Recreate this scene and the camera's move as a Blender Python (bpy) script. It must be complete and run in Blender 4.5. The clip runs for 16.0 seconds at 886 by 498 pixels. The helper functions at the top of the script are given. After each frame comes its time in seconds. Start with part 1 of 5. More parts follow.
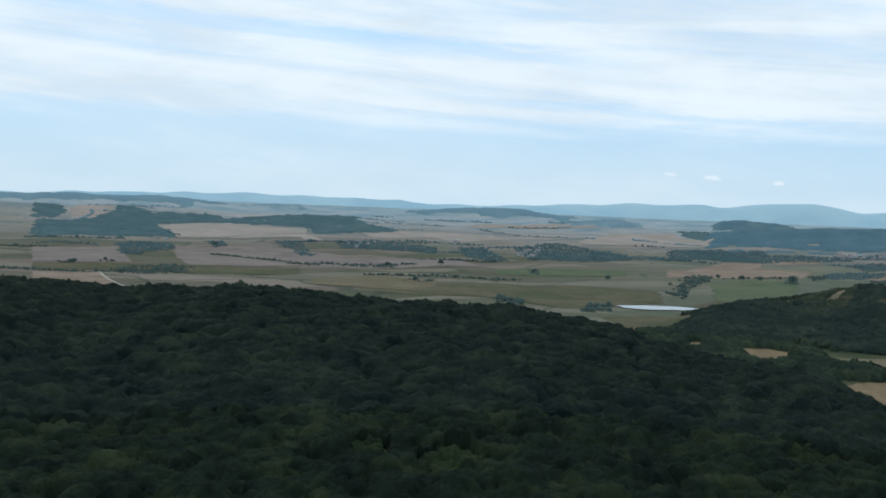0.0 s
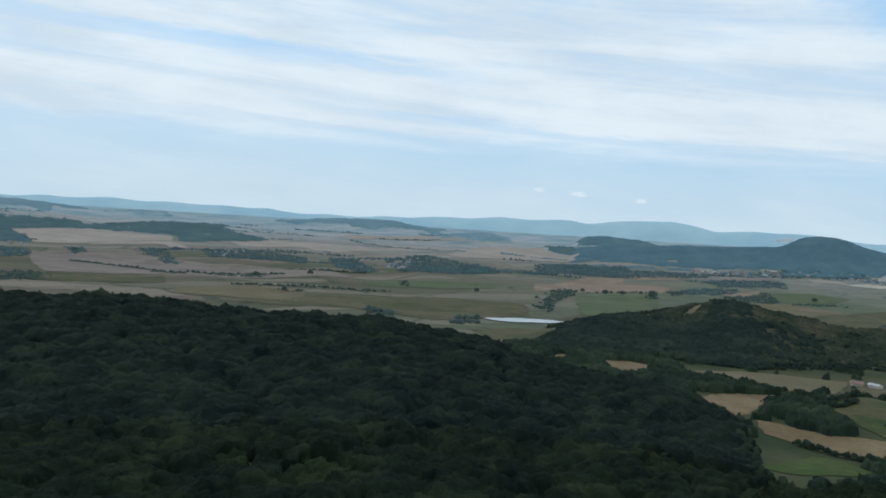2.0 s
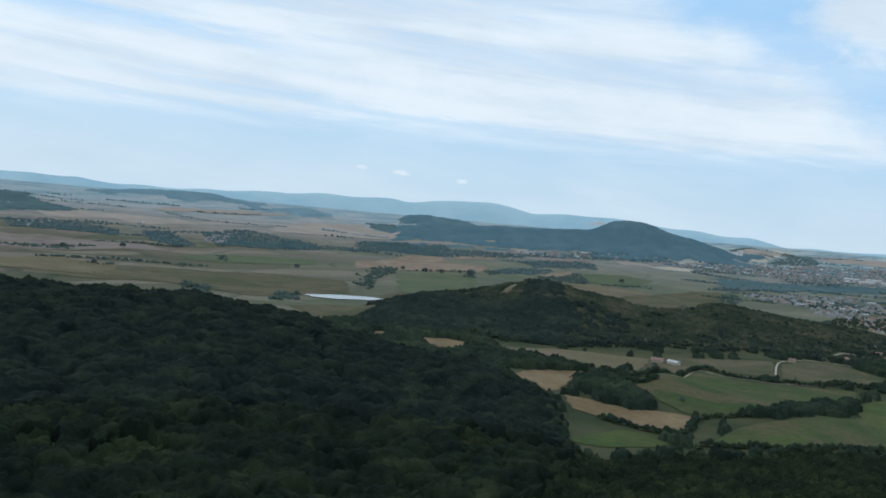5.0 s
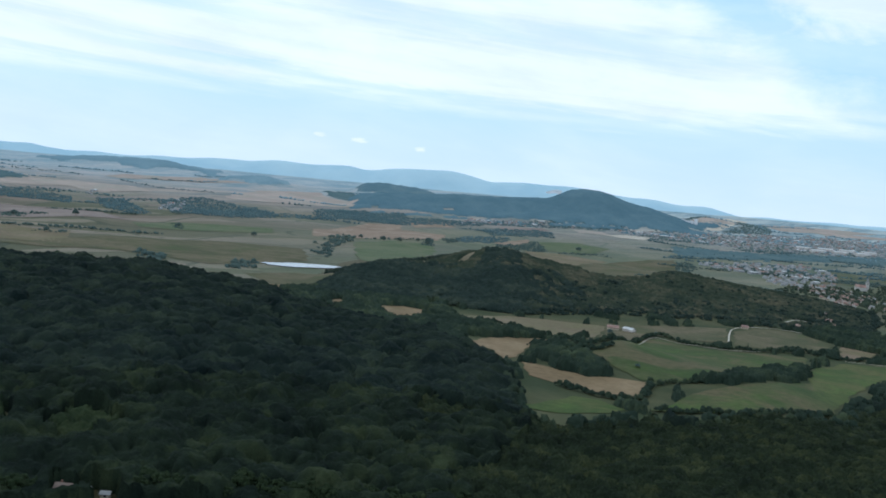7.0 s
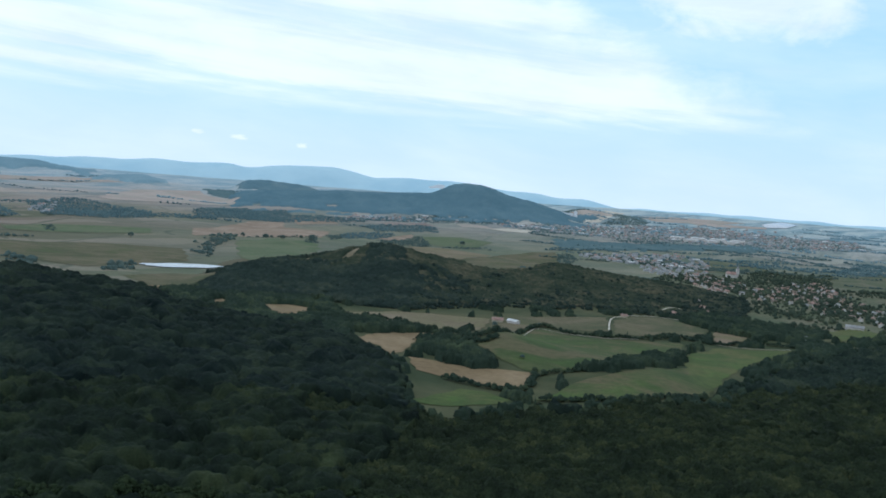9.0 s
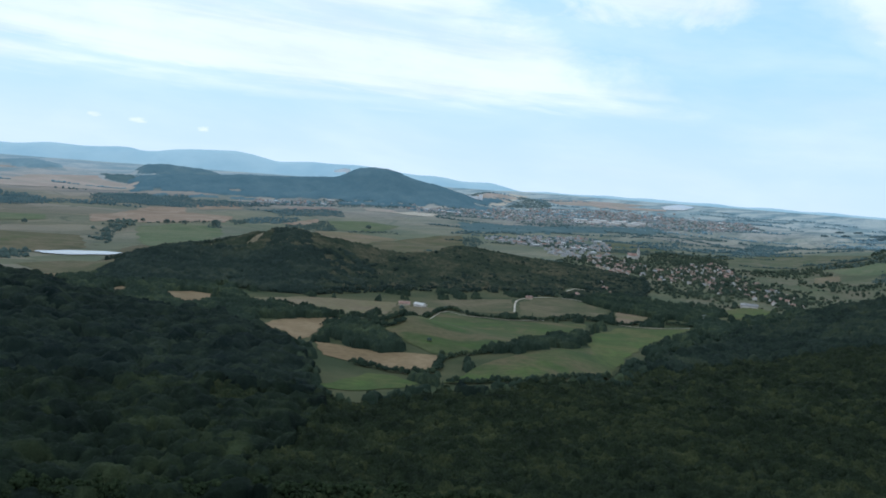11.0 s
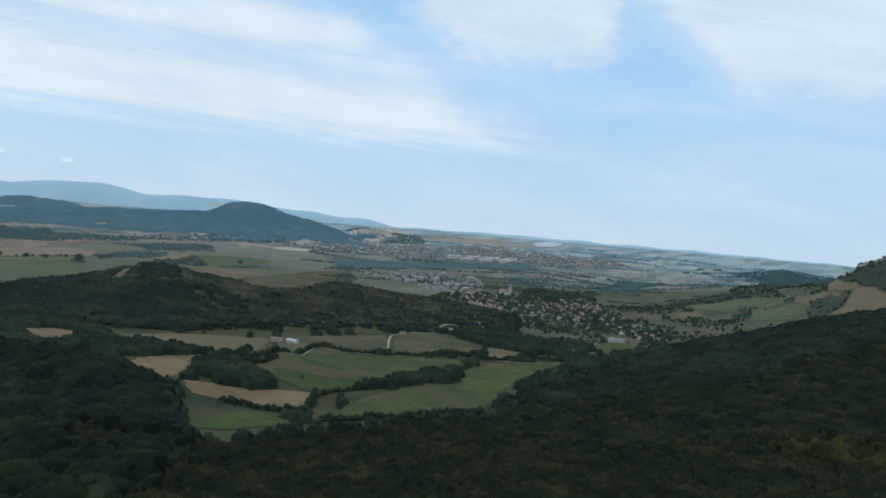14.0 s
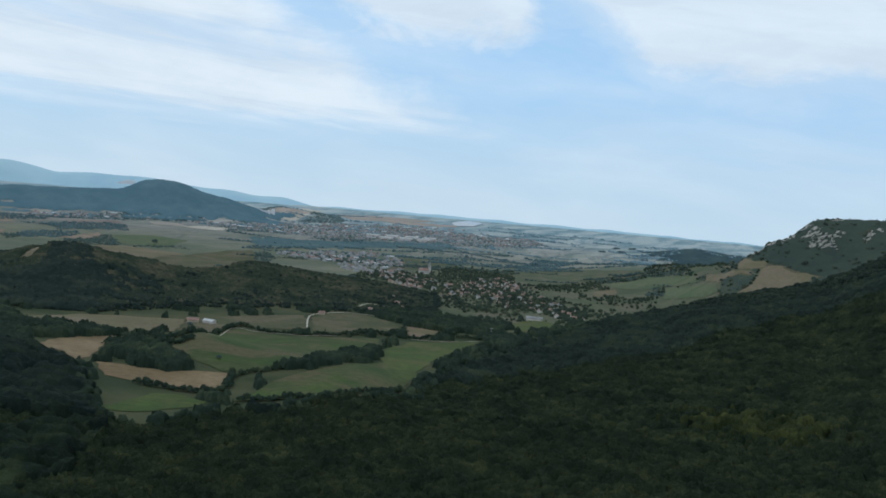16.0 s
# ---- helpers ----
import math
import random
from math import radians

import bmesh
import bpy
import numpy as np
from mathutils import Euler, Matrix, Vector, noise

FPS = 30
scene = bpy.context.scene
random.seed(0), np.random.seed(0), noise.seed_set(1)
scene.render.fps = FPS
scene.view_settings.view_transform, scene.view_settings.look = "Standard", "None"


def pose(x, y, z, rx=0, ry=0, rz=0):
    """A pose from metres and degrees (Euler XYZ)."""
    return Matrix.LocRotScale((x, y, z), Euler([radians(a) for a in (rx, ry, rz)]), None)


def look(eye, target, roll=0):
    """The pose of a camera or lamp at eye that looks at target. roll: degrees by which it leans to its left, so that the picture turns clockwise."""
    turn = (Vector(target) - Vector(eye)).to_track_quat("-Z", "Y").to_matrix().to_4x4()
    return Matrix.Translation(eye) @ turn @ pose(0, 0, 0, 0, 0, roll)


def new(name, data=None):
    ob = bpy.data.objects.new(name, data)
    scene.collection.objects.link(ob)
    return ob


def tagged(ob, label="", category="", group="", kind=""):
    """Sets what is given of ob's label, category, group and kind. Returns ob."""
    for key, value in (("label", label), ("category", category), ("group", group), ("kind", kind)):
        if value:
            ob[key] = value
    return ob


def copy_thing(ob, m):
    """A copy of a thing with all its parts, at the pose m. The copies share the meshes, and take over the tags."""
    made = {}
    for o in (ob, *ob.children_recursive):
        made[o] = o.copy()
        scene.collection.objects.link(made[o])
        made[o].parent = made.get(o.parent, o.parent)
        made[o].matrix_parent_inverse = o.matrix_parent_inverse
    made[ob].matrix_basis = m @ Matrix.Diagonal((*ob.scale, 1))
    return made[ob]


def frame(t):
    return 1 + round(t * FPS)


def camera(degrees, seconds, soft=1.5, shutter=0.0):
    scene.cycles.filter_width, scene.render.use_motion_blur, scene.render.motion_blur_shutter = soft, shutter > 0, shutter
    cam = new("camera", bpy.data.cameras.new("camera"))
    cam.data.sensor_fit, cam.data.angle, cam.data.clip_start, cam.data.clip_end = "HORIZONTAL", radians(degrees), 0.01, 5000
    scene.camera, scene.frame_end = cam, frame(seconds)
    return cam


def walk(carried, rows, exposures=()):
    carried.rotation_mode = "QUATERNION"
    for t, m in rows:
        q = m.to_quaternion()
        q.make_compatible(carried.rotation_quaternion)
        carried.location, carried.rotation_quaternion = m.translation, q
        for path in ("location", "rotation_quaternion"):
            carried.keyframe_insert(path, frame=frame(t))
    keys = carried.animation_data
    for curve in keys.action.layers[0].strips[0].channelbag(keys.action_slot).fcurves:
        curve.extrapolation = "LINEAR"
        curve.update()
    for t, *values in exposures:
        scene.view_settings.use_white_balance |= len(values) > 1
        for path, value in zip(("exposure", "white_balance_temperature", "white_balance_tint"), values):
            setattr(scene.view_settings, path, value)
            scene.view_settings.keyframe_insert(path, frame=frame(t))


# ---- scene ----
# ======== camera: one viewpoint on a hilltop, turning slowly to the right ========
cam = camera(47.8, 16.0, soft=1.8)
STAND = (0.0, 0.0, 150.0)
TURNS = [
    (0, 87.404, -2.274, 0.103),
    (0.5, 87.638, -2.376, -1.456),
    (1, 87.813, -2.756, -3.468),
    (1.5, 88.013, -2.831, -5.340),
    (2, 88.421, -3.537, -7.268),
    (2.5, 88.728, -3.914, -8.993),
    (3, 88.916, -4.632, -10.883),
    (3.5, 88.863, -4.772, -12.658),
    (4, 88.566, -4.971, -14.692),
    (4.2, 88.456, -5.010, -15.513),
    (6.3, 86.526, -5.782, -18.441),
    (6.5, 86.349, -5.939, -18.670),
    (7, 86.262, -5.306, -19.855),
    (7.5, 86.352, -4.654, -21.313),
    (8, 86.372, -3.927, -23.011),
    (8.5, 86.467, -3.439, -24.778),
    (9, 86.583, -4.526, -26.556),
    (11.5, 86.137, -4.224, -33.313),
    (12, 86.505, -4.605, -34.833),
    (12.5, 87.152, -5.106, -36.391),
    (13, 87.888, -5.121, -37.682),
    (13.5, 88.409, -5.099, -38.585),
    (14, 88.697, -4.920, -39.168),
    (14.5, 88.363, -5.037, -39.809),
    (15, 88.006, -5.634, -40.866),
    (15.5, 87.875, -5.433, -42.177),
    (16, 87.907, -5.077, -43.803),
]
EXPOSURES = [(0.0, 0.02, 6150, 6), (1.0, -0.04, 6150, 6), (2.0, -0.10, 6150, 6), (3.5, -0.2, 6150, 6), (4.2, -0.18, 6150, 6), (6.5, 0.18, 5880, 8), (9.0, 0.2, 5880, 8), (12.5, 0.16, 5880, 8), (13.5, -0.05, 6050, 7), (14.0, -0.11, 6050, 7), (16.0, -0.1, 6050, 7)]
walk(cam, [(t, pose(*STAND, rx, ry, rz)) for t, rx, ry, rz in TURNS], EXPOSURES)

# ======== sky and sun ========
SUN_AZ, SUN_EL = -35.0, 48.0      # bearing to the left of the first view, height


def ramp(nodes, stops, smooth=False):
    node = nodes.new("ShaderNodeValToRGB")
    if smooth:
        node.color_ramp.interpolation = "EASE"
    el = node.color_ramp.elements
    while len(el) < len(stops):
        el.new(0.5)
    for e, (p, c) in zip(el, stops):
        e.position, e.color = p, (*c, 1) if len(c) == 3 else c
    return node


class Net:
    """A node tree, with short ways to add nodes and links."""

    def __init__(self, tree):
        self.tree, self.nodes = tree, tree.nodes
        self.nodes.clear()

    def add(self, kind, **values):
        node = self.nodes.new(kind)
        for key, value in values.items():
            node.inputs[key.replace("_", " ")].default_value = value
        return node

    def link(self, a, b):
        self.tree.links.new(a, b)

    def put(self, socket, value):
        if hasattr(value, "is_linked"):
            self.link(value, socket)
        else:
            socket.default_value = value

    def math(self, op, a, b=0.0, c=0.0, clamp=False):
        node = self.nodes.new("ShaderNodeMath")
        node.operation, node.use_clamp = op, clamp
        for socket, value in zip(node.inputs, (a, b, c)):
            self.put(socket, value)
        return node.outputs[0]

    def step(self, value, low, high):
        node = self.nodes.new("ShaderNodeMapRange")
        node.interpolation_type = "SMOOTHSTEP"
        for key, v in (("Value", value), ("From Min", low), ("From Max", high)):
            self.put(node.inputs[key], v)
        return node.outputs["Result"]

    def mix(self, fac, a, b, blend="MIX"):
        node = self.nodes.new("ShaderNodeMix")
        node.data_type, node.blend_type = "RGBA", blend
        self.put(node.inputs[0], fac)
        self.put(node.inputs[6], a if hasattr(a, "is_linked") else (*a, 1))
        self.put(node.inputs[7], b if hasattr(b, "is_linked") else (*b, 1))
        return node.outputs[2]

    def noise(self, vector, scale, detail=4, rough=0.55, distort=0.0):
        node = self.add("ShaderNodeTexNoise", Scale=scale, Detail=detail, Roughness=rough, Distortion=distort)
        if vector is not None:
            self.link(vector, node.inputs["Vector"])
        return node.outputs["Fac"]

    def join(self, x, y, z=0.0):
        node = self.nodes.new("ShaderNodeCombineXYZ")
        for socket, value in zip(node.inputs, (x, y, z)):
            self.put(socket, value)
        return node.outputs[0]


def build_world():
    world = bpy.data.worlds.new("sky")
    scene.world = world
    world.use_nodes = True
    n = Net(world.node_tree)
    out, back = n.add("ShaderNodeOutputWorld"), n.add("ShaderNodeBackground")
    n.link(back.outputs[0], out.inputs[0])
    sky = n.add("ShaderNodeTexSky")
    sky.sky_type, sky.sun_disc = "NISHITA", False
    sky.sun_elevation, sky.sun_rotation = radians(SUN_EL), radians(SUN_AZ)
    sky.air_density, sky.dust_density, sky.ozone_density = 1.0, 1.0, 1.5
    split = n.add("ShaderNodeSeparateXYZ")
    n.link(n.add("ShaderNodeTexCoord").outputs["Generated"], split.inputs[0])
    x, y, z = split.outputs
    az = n.math("MULTIPLY", n.math("ARCTAN2", x, y), 57.2958)
    el = n.math("MULTIPLY", n.math("ARCSINE", z), 57.2958)
    # long streaks of high cloud, drawn out along the horizon and sloping gently to the right
    tilt = n.math("ADD", el, n.math("MULTIPLY", az, 0.06))
    streak = n.noise(n.join(n.math("MULTIPLY", az, 0.045), n.math("MULTIPLY", tilt, 0.55), 2.0), 1.0, 5, 0.55, 0.6)
    fleece = n.noise(n.join(n.math("MULTIPLY", az, 0.10), n.math("MULTIPLY", el, 0.30), 7.0), 1.0, 6, 0.6, 0.3)
    fine = n.noise(n.join(n.math("MULTIPLY", az, 0.20), n.math("MULTIPLY", tilt, 1.5), 4.0), 1.0, 5, 0.6, 0.4)
    puff = n.noise(n.join(n.math("MULTIPLY", az, 0.22), n.math("MULTIPLY", el, 0.45), 3.0), 1.0, 6, 0.62, 0.3)
    wander = n.math("ADD", n.math("MULTIPLY", n.math("SUBTRACT", streak, 0.5), 2.2), n.math("MULTIPLY", n.math("SUBTRACT", fine, 0.5), 1.0))
    # the deck: a wedge that ends in a point above the town
    low = n.math("ADD", n.math("SUBTRACT", el, 4.3), wander)
    high = n.math("SUBTRACT", n.math("MULTIPLY_ADD", az, -0.5, 27.3), n.math("ADD", el, n.math("MULTIPLY", n.math("SUBTRACT", puff, 0.5), 5.5)))
    deck = n.math("MULTIPLY", n.step(low, -0.7, 1.2), n.step(high, -2.0, 2.4))
    # blue rifts in the deck, along the streaks
    rift = n.math("ABSOLUTE", n.math("ADD", n.math("SUBTRACT", tilt, 8.75), n.math("MULTIPLY", n.math("SUBTRACT", fine, 0.5), 1.6)))
    deep = n.math("MULTIPLY", n.step(rift, 0.75, 0.1), n.math("MULTIPLY", n.step(az, 13.0, 4.0), 0.42))
    rift = n.math("ABSOLUTE", n.math("ADD", n.math("SUBTRACT", tilt, 6.12), n.math("MULTIPLY", n.math("SUBTRACT", fine, 0.5), 1.0)))
    deep = n.math("MAXIMUM", deep, n.math("MULTIPLY", n.step(rift, 0.42, 0.05), n.math("MULTIPLY", n.step(az, -6.0, 6.0), 0.42)))
    thin = n.step(n.math("ADD", n.math("MULTIPLY", streak, 0.7), n.math("MULTIPLY", fine, 0.3)), 0.34, 0.56)
    thin = n.math("SUBTRACT", n.math("MULTIPLY_ADD", thin, 0.36, 0.62), deep)
    cover = n.math("MULTIPLY", deck, thin)
    # loose banks of cloud beyond the blue gap
    ragged = n.math("MULTIPLY", n.math("SUBTRACT", puff, 0.5), 4.2)
    ba = n.math("MULTIPLY", n.math("SUBTRACT", az, 42.6), 0.165)
    be = n.math("MULTIPLY", n.math("SUBTRACT", el, 12.2), 0.32)
    bank = n.math("ADD", n.math("ADD", n.math("MULTIPLY", ba, ba), n.math("MULTIPLY", be, be)), n.math("MULTIPLY", ragged, 0.6))
    cover = n.math("MAXIMUM", cover, n.math("MULTIPLY", n.step(bank, 1.6, 0.3), 0.9))
    slope = n.math("MULTIPLY", n.math("MAXIMUM", n.math("SUBTRACT", 55.0, az), 0.0), 0.9)
    bank = n.math("ADD", n.math("SUBTRACT", n.math("SUBTRACT", el, 8.1), slope), n.math("MULTIPLY", ragged, 1.1))
    cover = n.math("MAXIMUM", cover, n.math("MULTIPLY", n.step(bank, -1.2, 2.0), 0.9))
    cover = n.math("MAXIMUM", cover, n.math("MULTIPLY", n.step(bank, -3.2, 1.0), 0.45))
    # a thin veil below the deck
    veil = n.noise(n.join(n.math("MULTIPLY", az, 0.08), n.math("MULTIPLY", tilt, 0.30), 11.0), 1.0, 5, 0.55, 0.3)
    cover = n.math("MAXIMUM", cover, n.math("MULTIPLY", n.step(veil, 0.28, 0.75), 0.40))
    # three small far puffs
    for a, e, w in ((12.6, 2.13, 0.45), (14.9, 2.02, 0.6), (18.4, 1.82, 0.4)):
        da = n.math("DIVIDE", n.math("SUBTRACT", az, a), w)
        de = n.math("DIVIDE", n.math("SUBTRACT", el, e), 0.17)
        r = n.math("ADD", n.math("MULTIPLY", da, da), n.math("MULTIPLY", de, de))
        r = n.math("ADD", r, n.math("MULTIPLY", n.math("SUBTRACT", n.noise(n.join(az, n.math("MULTIPLY", el, 3.0), 1.0), 2.5), 0.5), 2.4))
        cover = n.math("MAXIMUM", cover, n.math("MULTIPLY", n.step(n.math("MULTIPLY", r, -1.0), -1.2, 0.1), 0.85))
    shade = n.mix(n.step(n.math("ADD", n.math("MULTIPLY", fleece, 0.6), n.math("MULTIPLY", streak, 0.4)), 0.35, 0.62), CLOUD_GREY, CLOUD_WHITE)
    clear = n.mix(0.75, sky.outputs[0], CLEAR_SKY)
    pale = n.mix(n.step(el, 9.0, -1.0), clear, HORIZON_SKY)
    n.link(n.mix(cover, pale, shade), back.inputs["Color"])
    back.inputs["Strength"].default_value = SKY_STRENGTH


SKY_STRENGTH = 0.10
CLOUD_WHITE, CLOUD_GREY = (8.6, 9.2, 9.7), (7.2, 7.9, 8.6)
CLEAR_SKY, HORIZON_SKY = (4.5, 7.3, 10.5), (6.05, 7.4, 8.4)
build_world()
sun = new("sun", bpy.data.lights.new("sun", "SUN"))
sun.data.energy, sun.data.angle, sun.data.color = 0.5, radians(14), (1.0, 0.95, 0.87)
sun.matrix_world = look((math.sin(radians(SUN_AZ)) * 900, math.cos(radians(SUN_AZ)) * 900, 1000 + 150), (0, 0, 150))


# ---- the lie of the land: az is the bearing in degrees from the viewpoint, d the distance ----
EYE = 150.0
POND = (340.0, 1562.0, 0.0)


def curve(a, knots, values, soft=0.7):
    """A smooth curve through a few knots."""
    total = 0
    for k in (-1.0, -0.5, 0.0, 0.5, 1.0):
        total = total + np.interp(a + k * soft, knots, values)
    return total / 5


def waves(x, y, length, seed, count=7):
    """Gentle irregular rolling, between about -1 and 1."""
    rng = np.random.RandomState(seed)
    total = 0
    for _ in range(count):
        turn, shift, k = rng.uniform(0, 6.283), rng.uniform(0, 6.283), rng.uniform(0.6, 1.7) * 6.283 / length
        total = total + np.sin((x * math.cos(turn) + y * math.sin(turn)) * k + shift)
    return total / count ** 0.5 / 1.4


def plain(d):
    """The valley floor, bent up past 2200 m so that far distances fit the camera's view."""
    u = np.maximum(d - 2200.0, 0)
    dip = np.radians(3.9 - 0.00177 * u + 1.25e-7 * u * u)
    return np.where(d > 2200, EYE - d * np.tan(dip), 0.0)


class Ridge:
    """A chain of heights: bearing, distance and angle of its crest, and how far it reaches to both sides."""

    def __init__(self, crest, near, far, soft=0.7):
        self.az = [c[0] for c in crest]
        self.d = [c[1] for c in crest]
        self.h = [0.0 if c[2] is None else EYE + c[1] * math.tan(math.radians(c[2])) - float(plain(np.float64(c[1]))) for c in crest]
        self.near, self.far, self.soft = near, far, soft

    def height(self, az, d):
        h = np.maximum(curve(az, self.az, self.h, self.soft), 0)
        s = d - curve(az, self.az, self.d, self.soft)
        w = np.where(s < 0, curve(az, *self.near), self.far)
        return h * np.exp(-(s / w) ** 2)


HILL_WOODED = Ridge([(-60, 1200, -4.5), (-40, 1180, -4.9), (-24, 1150, -5.40), (-21, 1180, -5.62), (-18, 1190, -5.80), (-15, 1160, -5.68), (-12, 1140, -5.66), (-9, 1120, -5.85), (-5.9, 1100, -6.18), (-2.6, 1075, -6.45), (0.7, 1050, -6.46),
                     (3.9, 1030, -6.52), (7.15, 1005, -6.85), (10.4, 980, -7.35), (13.5, 950, -7.95), (16.6, 920, -8.4), (19.5, 880, -8.8), (23, 820, -9.8), (27, 760, None)],
                    ([-60, 5, 15, 27], [380, 360, 260, 150]), 260)
HILL_SCRUB = Ridge([(12.6, 1340, None), (13.8, 1370, -6.05), (14.7, 1390, -5.68), (15.6, 1410, -5.3), (16.8, 1435, -4.95), (18, 1455, -4.75), (19.6, 1480, -4.5), (20.9, 1490, -4.15), (22.5, 1500, -3.72), (24.4, 1515, -3.68), (25.6, 1525, -3.95), (27.5, 1550, -4.18), (29.5, 1580, -4.36), (31.4, 1610, -4.3),
                    (33.3, 1640, -3.75), (34.2, 1650, -3.85), (37, 1650, -4.2), (40.2, 1620, -4.55), (43.3, 1580, -5.15), (44.8, 1550, -5.6), (47, 1500, None)],
                   ([12, 30, 48], [150, 190, 170]), 260)
SPUR = Ridge([(44, 850, None), (46.9, 1080, -7.85), (51.3, 1290, -6.45), (55.9, 1480, -4.65), (60.4, 1600, -3.35), (64.4, 1680, -2.3), (66.1, 1700, -1.5), (67.8, 1720, -0.5),
              (73, 1750, 1.2), (90, 1750, 3.0), (120, 1700, 4.0), (150, 1500, None)],
             ([44, 52, 60, 75, 100, 140], [250, 450, 620, 700, 900, 900]), 220)
CRAG = Ridge([(58.8, 2000, None), (59.6, 2030, -2.3), (60.2, 2045, -1.75), (60.63, 2055, -1.23), (60.97, 2064, -1.07), (61.39, 2074, -0.81), (61.66, 2081, -0.62), (61.93, 2088, -0.31), (62.26, 2096, -0.09),
              (62.63, 2105, -0.03), (63.05, 2116, 0.18), (63.45, 2126, 0.56), (63.84, 2136, 0.95), (64.3, 2147, 1.22), (65.6, 2180, 1.39), (67.6, 2200, 1.52), (75, 2150, 2.3), (85, 2150, 2.3), (105, 2150, None)],
             ([54, 61, 63, 66, 80], [260, 220, 230, 260, 300]), 260, 0.15)
FOOT = Ridge([(50, 2900, None), (52, 2900, -2.5), (55, 2800, -2.15), (57, 2600, -1.9), (58.2, 2450, -1.72), (59.6, 2300, -1.52), (60.5, 2220, -1.38), (61.1, 2180, -1.2), (62, 2150, -1.15), (63, 2150, -1.35), (66, 2150, None)], ([50, 57, 60, 66], [520, 560, 560, 500]), 400, 0.4)
KNOLL = Ridge([(53, 3750, None), (55.7, 3750, -1.42), (57.2, 3750, -1.0), (57.9, 3750, -0.82), (59, 3750, -0.9), (60.5, 3750, -1.08), (63, 3750, -1.3), (68, 3750, None)], ([0, 1], [150, 150]), 200, 0.4)
MOUND = Ridge([(14.6, 3700, None), (15.1, 3700, -1.12), (16.35, 3720, -0.86), (18, 3740, -0.78), (19.7, 3760, -0.71), (20.8, 3780, -0.58), (21.7, 3790, -0.59), (23.8, 3800, -0.47), (26, 3830, -0.33), (26.9, 3850, 0.17), (27.9, 3850, 0.38), (29, 3850, 0.31), (29.75, 3850, 0.03),
               (30.45, 3850, -0.19), (31.6, 3850, -0.38), (33.0, 3850, -0.72), (34.2, 3850, -1.1), (36, 3850, None)], ([0, 1], [210, 210]), 230, 0.3)
BACK_MOUND = Ridge([(14.7, 4150, None), (15.1, 4150, -0.66), (15.45, 4150, -0.44), (16.5, 4150, -0.38), (17.6, 4150, -0.44), (18.6, 4150, -0.51), (19.2, 4150, -0.66), (20, 4150, None)], ([0, 1], [110, 110]), 130, 0.2)
CASTLE_HILL = Ridge([(32.8, 4080, None), (33.6, 4080, -0.85), (34.4, 4080, -0.54), (35.5, 4080, -0.54), (36.7, 4080, -0.68), (37.5, 4080, -0.82), (38.3, 4080, -1.02), (40.5, 4080, None)], ([0, 1], [120, 120]), 160, 0.3)
UPLAND = Ridge([(-50, 3800, -0.8), (-24, 3800, -0.80), (-21, 3850, -0.86), (-17, 3900, -0.80), (-12, 3950, -1.0), (-6, 3900, -0.95), (-3, 3900, None)], ([0, 1], [170, 170]), 200)
UPPER = Ridge([(-50, 4330, -0.3), (-22.4, 4330, -0.36), (-20.8, 4330, -0.24), (-18.7, 4330, -0.34), (-16, 4330, -0.2), (-13.5, 4330, -0.38), (-12, 4330, -0.55), (-8.3, 4330, -0.46), (-5.7, 4330, -0.8), (-4.5, 4330, None)], ([0, 1], [110, 110]), 120, 0.4)
RISE = Ridge([(-3.5, 4330, None), (-1.8, 4330, -0.52), (-0.2, 4330, -0.38), (1.4, 4330, -0.26), (3.2, 4330, -0.19), (4.6, 4330, -0.18), (5.4, 4330, -0.40), (7.3, 4330, -0.44), (8.4, 4330, -0.70), (9.6, 4330, None)], ([0, 1], [100, 100]), 120, 0.4)
STEP = Ridge([(6.6, 4080, None), (7.6, 4080, -0.74), (9.7, 4080, -0.54), (11.4, 4080, -0.85), (13, 4080, None)], ([0, 1], [100, 100]), 120, 0.4)
SWELL = Ridge([(25, 880, None), (28, 930, -8.2), (31, 930, -7.9), (34, 900, -8.7), (37, 860, -9.1), (40, 840, -9.3), (43, 820, None)], ([0, 1], [110, 110]), 90)
RIDGES = (UPLAND, UPPER, RISE, STEP, SWELL, HILL_WOODED, HILL_SCRUB, SPUR, CRAG, KNOLL, MOUND, BACK_MOUND, CASTLE_HILL)


def height(x, y):
    x, y = np.asarray(x, float), np.asarray(y, float)
    d, az = np.hypot(x, y), np.degrees(np.arctan2(x, y))
    z = plain(d)
    for ridge in RIDGES:
        z = z + ridge.height(az, d)
    z = np.maximum(z, plain(d) + FOOT.height(az, d))
    # the steep hill that the viewer stands on
    own = np.interp(d, [0, 5, 12, 40, 110, 200, 300, 400], [148.3, 148.0, 144, 122, 72, 28, 7, 0])
    z = np.maximum(z, own) + np.minimum(z, own) * np.exp(-d / 300) * 0.2 * (d > 12)
    # rolling
    z = z + waves(x, y, 420, 3) * np.interp(d, [0, 420, 700, 2500, 4600], [0, 0.5, 2.2, 3.0, 0.5])
    z = z + waves(x, y, 1100, 5) * np.interp(d, [0, 1300, 2200, 3400, 4200, 4600], [0, 0, 3.0, 6.0, 4.0, 0.5])
    # the basin of the pond
    basin = np.exp(-((x - POND[0]) / 130) ** 2 - ((y - POND[1]) / 90) ** 2)
    return z + (POND[2] - 1.0 - z) * np.clip(basin * 1.6, 0, 1) * (d > 1420)
# ---- end of the land ----


